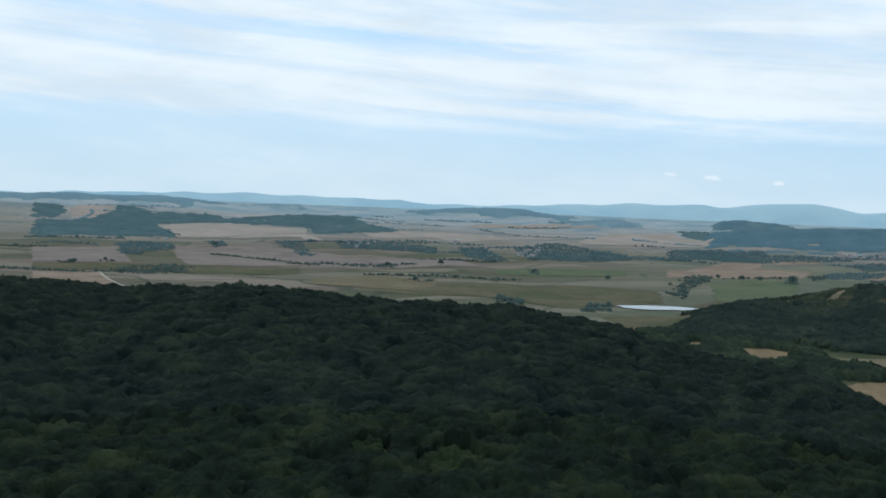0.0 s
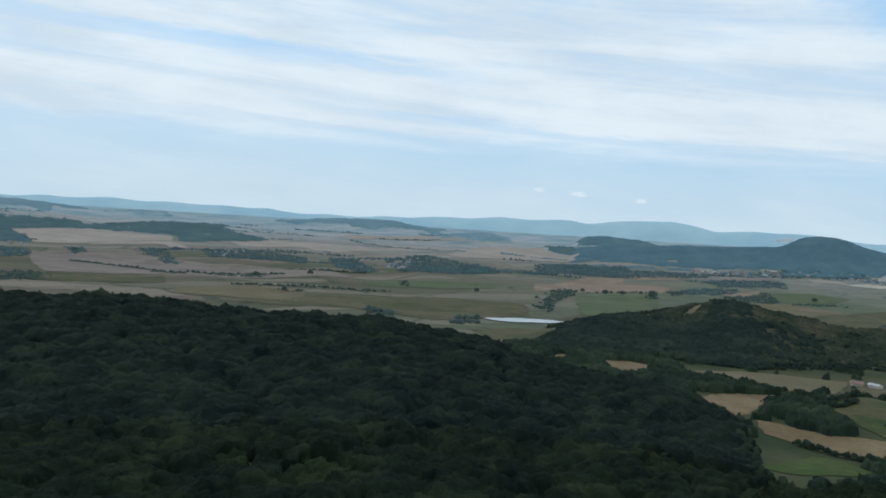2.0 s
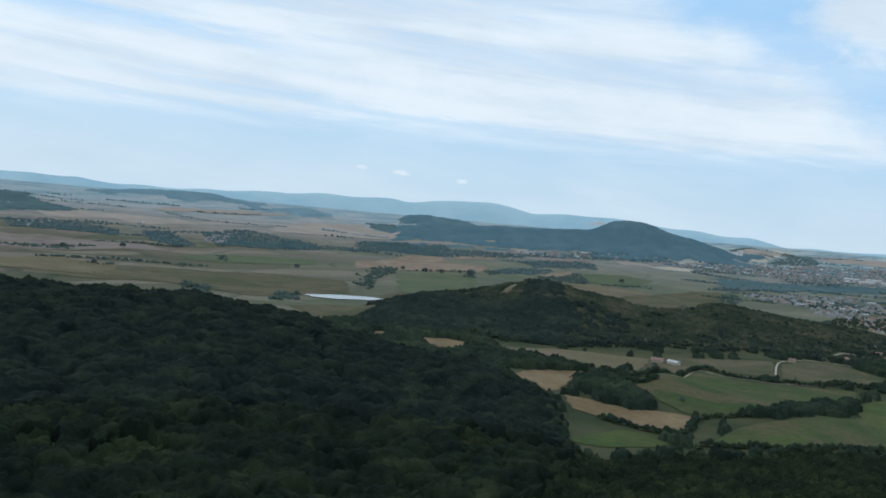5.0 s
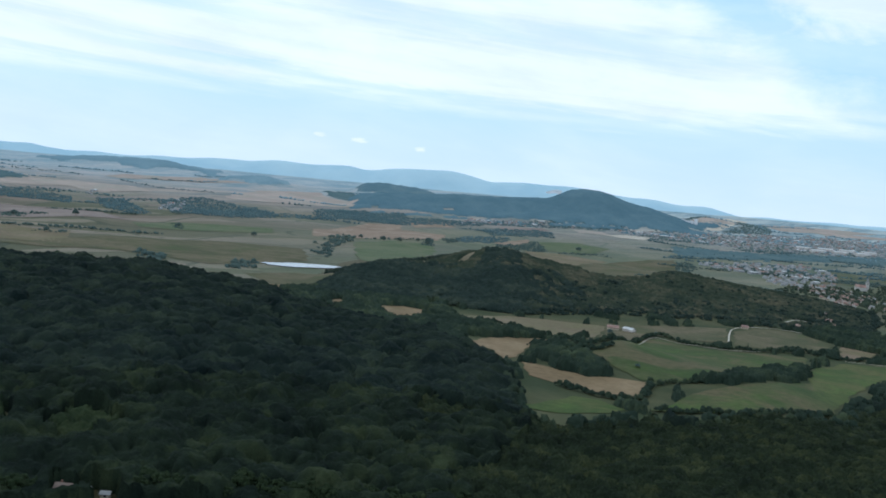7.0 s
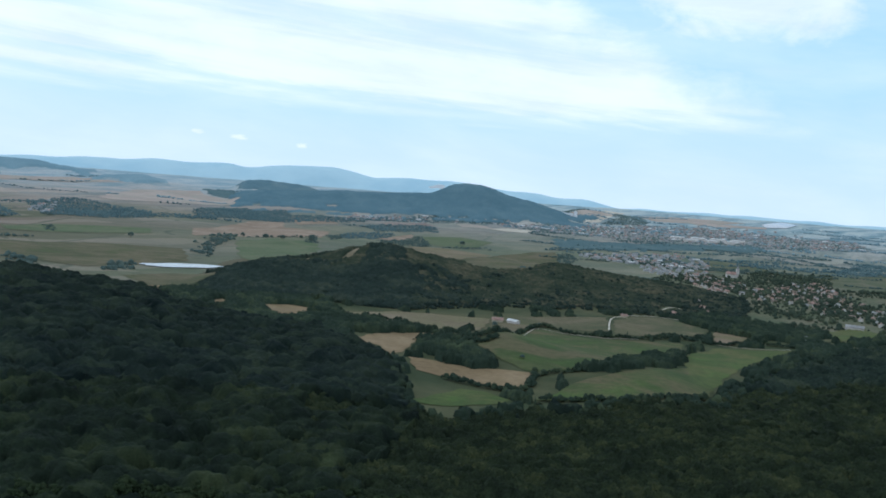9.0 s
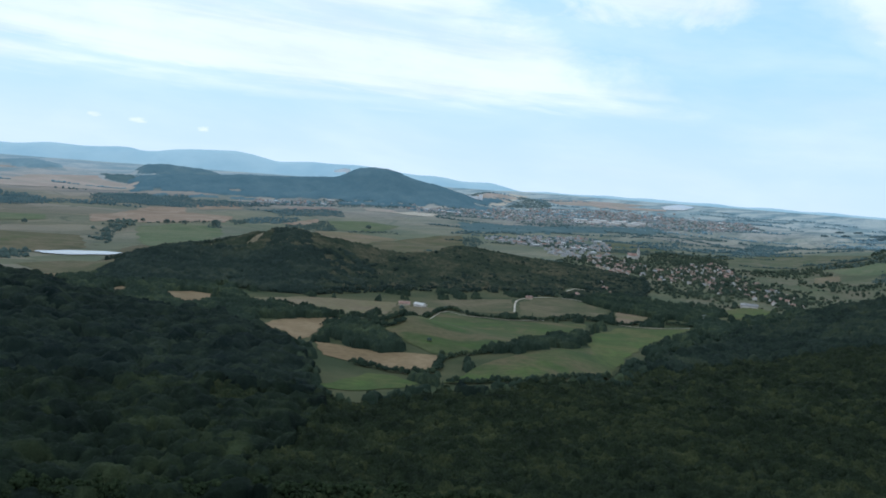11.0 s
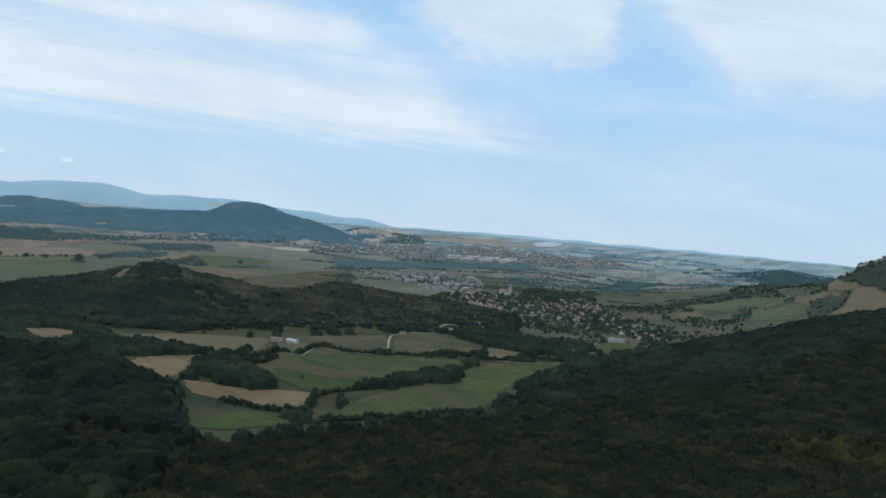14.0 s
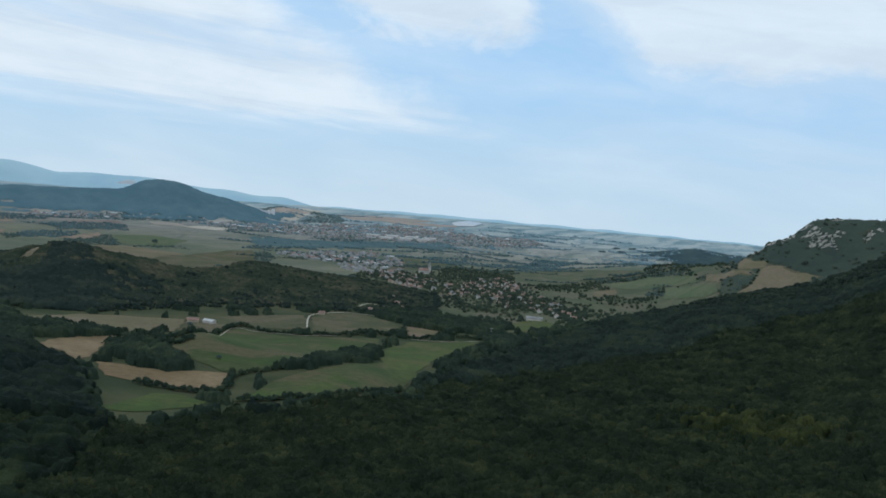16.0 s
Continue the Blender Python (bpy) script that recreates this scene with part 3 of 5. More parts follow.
def on_scrub(x, y):
    az, d = polar(x, y)
    return HILL_SCRUB.height(az, d) > 2.5


def on_crag(x, y):
    az, d = polar(x, y)
    return (CRAG.height(az, d) > np.interp(az, [59.5, 60.3, 61.1, 62, 63.5], [40, 34, 34, 34, 20])) & (az > 59.5)


def in_valley(x, y):
    """The bushy bottom between the woods and the village."""
    az, d = polar(x, y)
    return (az > 11) & (az < 62) & (d < np.interp(az, [11, 20, 36, 40, 46, 62], [1420, 1330, 1500, 2300, 2650, 2650]) + 60 * waves(x, y, 300, 12))


def build_ground():
    bearings = np.radians(np.concatenate([np.arange(-180, -34, 4.0), np.arange(-34, 78, 0.2), np.arange(78, 178, 4.0), [180.0]]))
    reach = np.concatenate([[0.0, 3, 6, 12, 25, 50, 90, 140, 200, 260, 320, 380], np.arange(410, 1400, 11), np.arange(1400, 2300, 15), np.arange(2300, 4660, 28)])
    a, r = np.meshgrid(bearings, reach)
    x, y = np.sin(a) * r, np.cos(a) * r
    z = height(x, y)
    rows, cols = a.shape
    i = (np.arange(rows - 1)[:, None] * cols + np.arange(cols - 1)[None]).ravel()
    faces = np.stack([i, i + 1, i + cols + 1, i + cols], 1)[:, ::-1]
    verts = np.stack([x.ravel(), y.ravel(), z.ravel()], 1)
    mid = verts[faces].mean(1)
    kind = np.zeros(len(faces))
    kind[on_scrub(mid[:, 0], mid[:, 1])] = 2
    kind[on_crag(mid[:, 0], mid[:, 1])] = 2
    kind[in_valley(mid[:, 0], mid[:, 1])] = 3
    # past 1450 m the sward gives way to the haze-lightened grass
    kind[in_valley(mid[:, 0], mid[:, 1]) & (np.hypot(mid[:, 0], mid[:, 1]) > 1450)] = 4
    kind[in_forest(mid[:, 0], mid[:, 1])] = 1
    kind[np.hypot(mid[:, 0], mid[:, 1]) < 415] = 2
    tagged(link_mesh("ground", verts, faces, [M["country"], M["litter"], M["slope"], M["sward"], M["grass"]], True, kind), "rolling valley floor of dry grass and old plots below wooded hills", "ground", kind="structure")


build_ground()


def build_far_hills():
    """The ranges that close the view, blue with haze painted into their colour."""
    az = np.arange(-60, 100, 0.15)
    top = curve(az, [-60, -24, -22.4, -19.1, -15.6, -12, -6.4, -2.6, -2.0, 1.4, 5.2, 10.3, 12.5, 14.8, 15.2, 16.7, 20.1, 21.4, 22.6, 24.5, 27.8, 29.8, 30.6, 32, 33.4, 34.7, 35.7, 36.5, 37.5, 44.6, 52, 58, 62, 100],
                [-0.1, -0.3, -0.26, -0.07, 0.04, 0.12, 0.14, 0.12, -0.03, -0.05, 0.15, 0.36, 0.46, 0.47, 0.38, 0.56, 0.77, 0.56, 0.33, 0.50, 0.46, 0.24, 0.14, 0.15, 0.06, 0.0, -0.13, -0.24, -0.25, -0.16, -0.2, -0.24, -0.27, -0.2], 0.25)
    top = top + 0.015 * waves(az * 10, az * 0, 31, 8)
    verts, faces = [], []
    steps = [(4560, -0.02), (4620, 0.35), (4690, 0.75), (4760, 0.96), (4800, 1.0), (4850, 0.8)]
    for d, k in steps:
        base = plain(np.float64(d)) - 14
        crest = EYE + 4800 * np.tan(np.radians(top))
        dd = d + 9 * waves(az * 30, az * 0 + d, 60, 4)
        z = base + (crest - base) * k + 6 * k * waves(az * 17, az * 3 + d * 0.3, 70, 6)
        verts.append(np.stack([np.sin(np.radians(az)) * dd, np.cos(np.radians(az)) * dd, z], 1))
    n = len(az)
    i = (np.arange(len(steps) - 1)[:, None] * n + np.arange(n - 1)[None]).ravel()
    faces = np.stack([i + n, i + n + 1, i + 1, i], 1)
    tagged(link_mesh("backdrop_hills", np.concatenate(verts), faces, M["hazed_hills"]), "hazy pale blue ranges of hills along the horizon", "hills", kind="structure")
    # the scar of a quarry: an upright patch before their slope, placed by view angle
    grid = [(a, e) for e in np.linspace(0.02, 0.25, 5) for a in np.linspace(25.75, 26.65, 9)]
    spots = []
    for a, e in grid:
        a2, e2 = a + 0.07 * math.sin(9 * e + 3 * a), e + 0.03 * math.sin(7 * a)
        spots.append((math.sin(radians(a2)) * 4520, math.cos(radians(a2)) * 4520, EYE + 4520 * math.tan(radians(e2 * min(1, (a - 25.4))))))
    quads = [(r * 9 + c, r * 9 + c + 1, r * 9 + c + 10, r * 9 + c + 9) for r in range(4) for c in range(8)]
    tagged(link_mesh("quarry_face", spots, quads, M["scar"]), "pale pinkish quarry face on a far blue hill", "quarry", kind="structure")


build_far_hills()


# ======== fields, tracks and water, laid on the ground ========
def drape(name, poly, mat, lift=0.3, cell=None):
    """A plot with that outline, following the ground."""
    from mathutils.geometry import delaunay_2d_cdt
    xs, ys = [p[0] for p in poly], [p[1] for p in poly]
    size = max(max(xs) - min(xs), max(ys) - min(ys))
    cell = cell or max(size / 34, 5)
    edge = []
    for k, (a, b) in enumerate(zip(poly, poly[1:] + poly[:1])):
        m = max(int(math.dist(a, b) / cell), 1)
        for j in range(m):
            s = j / m
            wob = 0.18 * cell * math.sin(12.9 * k + 5.3 * j)
            edge.append(Vector((a[0] + (b[0] - a[0]) * s + wob * (j > 0), a[1] + (b[1] - a[1]) * s - wob * (j > 0))))
    gx, gy = scatter(min(xs), max(xs), min(ys), max(ys), cell, 5)
    keep = inside(poly, gx, gy)
    pts = edge + [Vector(p) for p in zip(gx[keep], gy[keep])]
    v, _, f, *_ = delaunay_2d_cdt(pts, [], [list(range(len(edge)))], 1, 0.01)
    v = np.array([(p.x, p.y) for p in v])
    z = height(v[:, 0], v[:, 1]) + lift + np.hypot(v[:, 0], v[:, 1]) * 2e-4
    tri = np.array([t for t in f if len(t) == 3])
    a, b, c = (v[tri[:, k]] for k in range(3))
    flip = ((b - a)[:, 0] * (c - a)[:, 1] - (b - a)[:, 1] * (c - a)[:, 0]) < 0
    tri[flip] = tri[flip][:, ::-1]
    return link_mesh(name, np.column_stack([v, z]), tri, mat)


def smooth_line(points, gap):
    """A smooth way through a few corners."""
    pts = [Vector(p) for p in points]
    pts = [2 * pts[0] - pts[1]] + pts + [2 * pts[-1] - pts[-2]]
    out = []
    for p0, p1, p2, p3 in zip(pts, pts[1:], pts[2:], pts[3:]):
        m = max(int((p2 - p1).length / gap), 1)
        for j in range(m):
            t = j / m
            out.append(0.5 * (2 * p1 + (p2 - p0) * t + (2 * p0 - 5 * p1 + 4 * p2 - p3) * t * t + (3 * p1 - p0 - 3 * p2 + p3) * t ** 3))
    return out + [pts[-2]]


def strip(name, points, width, mat, lift=0.95):
    line = smooth_line(points, 8)
    TRACKS.append(line)
    verts = []
    for k, p in enumerate(line):
        way = (line[min(k + 1, len(line) - 1)] - line[max(k - 1, 0)]).normalized()
        side, w = Vector((-way.y, way.x)), width * (0.5 + 0.08 * math.sin(k * 1.7))
        for s in (w, w * 0.34, -w * 0.34, -w):
            q = p + side * s
            verts.append((q.x, q.y, float(height(q.x, q.y)) + lift + (0.08 if abs(s) < w * 0.5 else 0)))
    faces = [(4 * k + j, 4 * k + j + 1, 4 * k + j + 5, 4 * k + j + 4) for k in range(len(line) - 1) for j in range(3)]
    return link_mesh(name, verts, np.array(faces)[:, ::-1], mat)


LABELS = {"grass": "green hillside pasture beyond the village, paled by painted haze", "pale": "pinkish field on the far upland, paled by painted haze", "tan": "pinkish tan stubble field on the plain, paled by painted haze", "stubble": "pale tan stubble field after harvest", "mauve": "bare ploughed field of greyish pink soil", "meadow": "bright green mown meadow beside woodland",
          "pasture": "worn green pasture with bare brown patches", "olive": "dry olive green pasture on the valley floor", "green": "even green crop field on the plain",
          "dry": "dry straw coloured grassland with few weeds", "brown": "bare brown soil field beside a hedge", "gravel": "pale bare gravel ground in the plain"}
FIELDS, TRACKS = [], []


def field(kind, *poly):
    FIELDS.append((kind, list(poly)))
    tagged(drape("field", list(poly), M[kind]), LABELS[kind], "field", kind="structure")


field("stubble", (336, 829), (373, 871), (447, 932), (462, 911), (419, 843), (404, 841), (370, 792), (349, 775), (354, 810), (345, 817))
field("stubble", (362, 766), (381, 730), (401, 708), (414, 703), (438, 685), (420, 663), (405, 650), (380, 669), (362, 691), (346, 716))
field("meadow", (291, 617), (320, 636), (356, 657), (371, 644), (376, 615), (359, 606), (324, 607))
field("pasture", (431, 769), (462, 789), (590, 947), (612, 945), (620, 913), (645, 883), (693, 877), (743, 865), (695, 799), (633, 781), (507, 691), (471, 688), (435, 692), (430, 722))
field("meadow", (700, 800), (774, 840), (815, 822), (860, 812), (758, 763), (653, 690), (581, 631), (571, 643), (616, 708))
field("pasture", (393, 611), (429, 632), (457, 651), (496, 660), (545, 671), (626, 718), (585, 635), (553, 604), (477, 584), (437, 599))
field("dry", (405, 1047), (490, 1081), (532, 1074), (596, 1035), (534, 950), (485, 922), (465, 963), (411, 993))
field("olive", (605, 1044), (711, 1049), (775, 1048), (692, 932), (647, 953), (618, 980), (469, 823), (455, 830))
field("olive", (766, 1022), (815, 1046), (860, 1033), (846, 936), (797, 904), (732, 906), (697, 925))
field("brown", (843, 925), (919, 939), (863, 886), (805, 855), (804, 878))
field("stubble", (320, 1058), (354, 1074), (376, 1050), (342, 979), (302, 931), (306, 980))
field("stubble", (257, 1048), (288, 1106), (275, 1039), (249, 996))
field("stubble", (224, 1232), (256, 1244), (243, 1191), (214, 1154))
field("meadow", (1065, 952), (1170, 993), (1139, 927), (1029, 861), (974, 852))
field("olive", (977, 1885), (1198, 2106), (1504, 2288), (1344, 2029), (850, 1363), (734, 1358))
field("dry", (1035, 2245), (1129, 2246), (1213, 2132), (969, 1869), (987, 2016))
field("green", (583, 2162), (716, 2307), (790, 2257), (743, 2055), (604, 1764), (470, 1627), (484, 1763))
field("olive", (216, 1359), (300, 1425), (354, 1356), (311, 1302), (286, 1254), (233, 1240))
field("olive", (-114, 1655), (84, 1900), (245, 1977), (423, 1945), (369, 1650), (186, 1489), (63, 1610))
field("gravel", (2106, 3151), (2273, 3303), (2644, 3666), (2667, 3550), (2360, 3231), (2144, 3110))
field("gravel", (1609, 2881), (1708, 2903), (1770, 2823), (1692, 2765), (1626, 2797))
field("tan", (-723, 1759), (-691, 1885), (-649, 1887), (-589, 1747), (-502, 1574), (-498, 1362), (-550, 1341))
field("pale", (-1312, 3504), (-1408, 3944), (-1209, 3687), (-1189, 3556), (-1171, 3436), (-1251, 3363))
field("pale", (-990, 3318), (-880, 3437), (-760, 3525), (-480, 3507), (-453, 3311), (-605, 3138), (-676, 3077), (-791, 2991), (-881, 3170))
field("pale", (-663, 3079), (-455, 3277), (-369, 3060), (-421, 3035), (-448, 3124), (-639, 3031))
field("mauve", (-1016, 2469), (-836, 2557), (-654, 2105), (-789, 2030), (-833, 2027))
field("mauve", (-721, 2685), (-628, 2645), (-502, 2842), (-259, 2617), (-225, 2281), (-399, 2129), (-526, 2064), (-641, 2387))
field("olive", (-820, 1994), (-692, 2065), (-521, 2045), (-301, 2119), (-281, 1976), (-462, 1849), (-662, 1923), (-762, 1855))
field("pale", (-277, 3403), (-152, 3531), (171, 3578), (227, 3427), (39, 3298), (-38, 3396), (-229, 3270))
field("pale", (283, 4040), (460, 4145), (518, 4009), (442, 3972), (275, 3918))
field("mauve", (-322, 2435), (-182, 2626), (32, 2606), (108, 2418), (-95, 2284), (-285, 2159))
field("dry", (-243, 1844), (-127, 1984), (-71, 1929), (-9, 1928), (-15, 1700), (-109, 1711), (-225, 1713))
field("green", (114, 2313), (207, 2419), (443, 2397), (421, 2277), (209, 2196), (124, 2209))
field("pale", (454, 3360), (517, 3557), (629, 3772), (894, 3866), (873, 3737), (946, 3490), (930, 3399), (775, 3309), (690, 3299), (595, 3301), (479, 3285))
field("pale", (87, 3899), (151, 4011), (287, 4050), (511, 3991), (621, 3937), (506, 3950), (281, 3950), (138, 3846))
field("tan", (801, 2843), (910, 2854), (777, 2431), (669, 2494), (648, 2602))
field("tan", (574, 2548), (724, 2665), (875, 2694), (967, 2611), (852, 2365), (672, 2366), (509, 2257))
field("tan", (953, 2939), (1102, 2981), (1076, 2830), (931, 2782))
field("mauve", (1261, 2932), (1459, 3027), (1436, 2911), (1235, 2854))
field("tan", (1046, 2472), (1219, 2616), (1194, 2546), (1070, 2407))
field("green", (1228, 2558), (1364, 2582), (1414, 2481), (1265, 2301), (1158, 2288), (1141, 2361))
field("pale", (1567, 3022), (1656, 2974), (1639, 2866), (1537, 2913))
field("grass", (1739, 2099), (1869, 2125), (2052, 2069), (1876, 1889), (1661, 1809), (1559, 1848))
field("dry", (464, 1390), (533, 1475), (557, 1460), (575, 1447), (560, 1458), (509, 1409), (478, 1380))
field("dry", (518, 1341), (590, 1451), (606, 1462), (526, 1331))
field("dry", (642, 1450), (674, 1409), (710, 1409), (742, 1447), (707, 1426), (692, 1464), (662, 1470))
field("grass", (1990, 1781), (2267, 1789), (2162, 1501), (2100, 1471), (1993, 1533), (1745, 1502), (1674, 1494))
field("green", (1931, 1458), (2048, 1395), (1893, 1175), (1784, 1096), (1877, 1241), (1866, 1338))
field("green", (1848, 1215), (1687, 998), (1638, 967), (1628, 983), (1682, 1108))
field("grass", (1859, 1327), (1886, 1270), (1751, 1187), (1672, 1197))
field("dry", (1854, 1120), (1706, 966), (1703, 937), (1688, 923), (1696, 994), (1767, 1071))
field("dry", (1716, 922), (1737, 895), (1720, 867), (1711, 809), (1662, 812), (1558, 853), (1577, 896), (1627, 892), (1682, 913))
field("dry", (1938, 1135), (1751, 966), (1737, 926), (1721, 917), (1709, 963))
field("dry", (1781, 1355), (1857, 1350), (1775, 1286), (1642, 1248))
field("grass", (2073, 1313), (1966, 1178), (1834, 1088), (1918, 1192))
field("pale", (2240, 3331), (2297, 3345), (2372, 3327), (2396, 3268), (2405, 3251), (2316, 3247), (2215, 3222), (2174, 3216))
field("pale", (2663, 3472), (2857, 3412), (3000, 3319), (3063, 3225), (2853, 3195), (2617, 3262))
field("pale", (2752, 3257), (2910, 3192), (3051, 3092), (3001, 3041), (2743, 3136))
pond_outline = [(POND[0] + 67 * math.cos(a) * (1 + 0.10 * math.sin(3 * a + 1) + 0.04 * math.sin(11 * a)), POND[1] + 31 * math.sin(a) * (1 + 0.16 * math.sin(2 * a) + 0.08 * math.sin(7 * a + 2))) for a in np.linspace(0, 6.283, 60)[:-1]]
pond = drape("water", pond_outline, M["water"])
for v in pond.data.vertices:
    v.co.z = POND[2] + 0.5
tagged(drape("water", [(3090, 3166), (3274, 3237), (3264, 3132), (3110, 3044), (3035, 3080)], M["water"], 1.5), "pale lake far off on the plain", "lake", kind="structure")
tagged(pond, "still pale pond reflecting the bright sky", "pond", kind="structure")
tagged(strip("track", [(705, 948), (745, 1002), (775, 1037), (803, 1053), (831, 1054), (858, 1038), (867, 1002), (861, 948)], 2.0, M["gravel"]), "pale gravel farm track round a small field", "track", kind="structure")
tagged(strip("path", [(494, 817), (606, 954), (621, 925), (658, 891), (702, 888)], 1.1, M["gravel"]), "narrow worn path along a field edge", "path", kind="structure")
tagged(strip("path", [(785, 852), (821, 828), (859, 815)], 1.1, M["gravel"]), "narrow worn path along a field edge", "path", kind="structure")
tagged(strip("track", [(-649, 1887), (-589, 1747), (-502, 1574)], 4.0, M["gravel"]), "pale gravel farm track between fields", "track", kind="structure")
tagged(strip("track", [(906, 1100), (937, 1116), (948, 1104)], 2.3, M["gravel"]), "pale gravel farm track between fields", "track", kind="structure")


# ======== woods ========
def lump(subdivisions, seed, rough, cut=-0.45):
    """A lumpy crown of radius 1, open below, as arrays."""
    bm = bmesh.new()
    bmesh.ops.create_icosphere(bm, subdivisions=subdivisions, radius=1)
    for v in bm.verts:
        p = v.co.copy()
        k = noise.noise(p * 1.8 + Vector((seed * 7.3, 0, 0))) * rough + noise.noise(p * 4.3 + Vector((0, seed * 5.1, 0))) * rough + noise.noise(p * 8.5 + Vector((0, 0, seed * 3.1))) * rough * 0.5
        v.co = p * (1 + k)
    low = [f for f in bm.faces if f.calc_center_median().z < cut]
    bmesh.ops.delete(bm, geom=low, context="FACES")
    bmesh.ops.delete(bm, geom=[v for v in bm.verts if not v.link_faces], context="VERTS")
    bm.verts.index_update()
    out = np.array([v.co[:] for v in bm.verts]), np.array([[v.index for v in f.verts] for f in bm.faces])
    bm.free()
    return out


LUMPS = {3: [lump(3, k, 0.42, -0.2) for k in range(7)], 2: [lump(2, k + 20, 0.45, -0.12) for k in range(7)], 1: [lump(1, k + 40, 0.35, -0.35) for k in range(5)]}


def canopy(name, x, y, size, mat, level, label, seed, tall=1.15, category="woodland", spread=0.45):
    """A wood as one sheet of crowns, each with its own size and turn, standing on the ground."""
    rng = np.random.RandomState(seed)
    n = len(x)
    r = size * rng.uniform(1 - spread, 1 + spread, n) * (1 + 0.25 * waves(x, y, 14 * size, seed + 50))
    h = r * tall * rng.uniform(0.75, 1.25, n)
    z = height(x, y) + np.minimum(size * 0.3, 1.5) * waves(x, y, 11 * size, seed + 90)
    turn, which = rng.uniform(0, 6.283, n), rng.randint(0, len(LUMPS[level]), n)
    verts, faces, base = [], [], 0
    for k, (tv, tf) in enumerate(LUMPS[level]):
        sel = np.where(which == k)[0]
        if not len(sel):
            continue
        c, s = np.cos(turn[sel])[:, None], np.sin(turn[sel])[:, None]
        px = (tv[None, :, 0] * c - tv[None, :, 1] * s) * r[sel][:, None] * rng.uniform(0.85, 1.2, (len(sel), 1)) + x[sel][:, None]
        py = (tv[None, :, 0] * s + tv[None, :, 1] * c) * r[sel][:, None] + y[sel][:, None]
        pz = tv[None, :, 2] * h[sel][:, None] + (z[sel] + h[sel] * 0.75)[:, None]
        verts.append(np.stack([px, py, pz], 2).reshape(-1, 3))
        faces.append((tf[None] + (np.arange(len(sel)) * len(tv))[:, None, None] + base).reshape(-1, 3))
        base += len(sel) * len(tv)
    ob = link_mesh(name, np.concatenate(verts), np.concatenate(faces), mat)
    return tagged(ob, label, category, kind="stuff")


def thicket(name, bounds, crown_gap, grid, rule, mat, label, seed, tall=4.0, base=3.5, category="forest"):
    """Close forest: tree crowns of many sizes that grow into one another, with leafy relief, coming down to the ground at the edges."""
    rng = np.random.RandomState(seed)
    x0, x1, y0, y1 = bounds
    cols, rows = int((x1 - x0) / crown_gap) + 3, int((y1 - y0) / crown_gap) + 3
    cx = x0 + (np.arange(cols)[None] + rng.uniform(0.02, 0.98, (rows, cols))) * crown_gap
    cy = y0 + (np.arange(rows)[:, None] + rng.uniform(0.02, 0.98, (rows, cols))) * crown_gap
    cr = rng.uniform(0.42, 1.12, (rows, cols)) * crown_gap
    ch = (0.35 + 0.65 * cr / crown_gap) * rng.uniform(0.55, 1.3, (rows, cols)) * tall
    ct = rng.uniform(0, 1, (rows, cols))
    gx, gy = np.meshgrid(np.arange(x0, x1, grid), np.arange(y0, y1, grid))
    gx, gy = gx + rng.uniform(-0.32, 0.32, gx.shape) * grid, gy + rng.uniform(-0.32, 0.32, gx.shape) * grid
    keep = rule(gx.ravel(), gy.ravel()).reshape(gx.shape)
    cell = keep[:-1, :-1] & keep[1:, :-1] & keep[:-1, 1:] & keep[1:, 1:]
    full = np.pad(cell, 1)
    inner = full[:-1, :-1] & full[1:, :-1] & full[:-1, 1:] & full[1:, 1:]
    bent = 0.22 * crown_gap
    wx, wy = gx + bent * waves(gx, gy, crown_gap * 0.9, seed + 2), gy + bent * waves(gx, gy, crown_gap * 0.9, seed + 3)
    i, j = np.floor((wy - y0) / crown_gap).astype(int), np.floor((wx - x0) / crown_gap).astype(int)
    dome, tone = np.full(gx.shape, -0.1), np.zeros(gx.shape)
    for di in (-1, 0, 1):
        for dj in (-1, 0, 1):
            a, c = np.clip(i + di, 0, rows - 1), np.clip(j + dj, 0, cols - 1)
            r = np.hypot(wx - cx[a, c], wy - cy[a, c]) / cr[a, c]
            up = ch[a, c] * np.sqrt(np.clip(1 - r * r, 0, 1))
            tone = np.where(up > dome, ct[a, c], tone)
            dome = np.maximum(dome, up)
    leafy = rng.uniform(-1, 1, gx.shape)
    leafy = leafy + 0.6 * (np.roll(leafy, 1, 0) + np.roll(leafy, 1, 1))
    lumpy = waves(gx, gy, crown_gap * 0.42, seed + 5, 9) + 0.8 * waves(gx, gy, crown_gap * 0.23, seed + 6, 9)
    rugged = 2.1 if crown_gap < 8 else 1.0
    lift = base + dome * 1.5 + 0.085 * rugged * tall * lumpy + 0.30 * rugged * grid * leafy + 1.1 * waves(gx, gy, 55, seed + 7)
    z = height(gx, gy) + np.where(inner, np.maximum(lift, 0.6), -0.5)
    n = gx.shape[1]
    r, c = np.where(cell)
    i = r * n + c
    faces = np.stack([i, i + 1, i + n + 1, i + n], 1)
    used, faces = np.unique(faces, return_inverse=True)
    ob = link_mesh(name, np.stack([gx.ravel(), gy.ravel(), z.ravel()], 1)[used], faces.reshape(-1, 4), mat)
    ob.data.attributes.new("crown", "FLOAT", "POINT").data.foreach_set("value", tone.ravel()[used].astype(np.float32))
    return tagged(ob, label, category, kind="stuff")


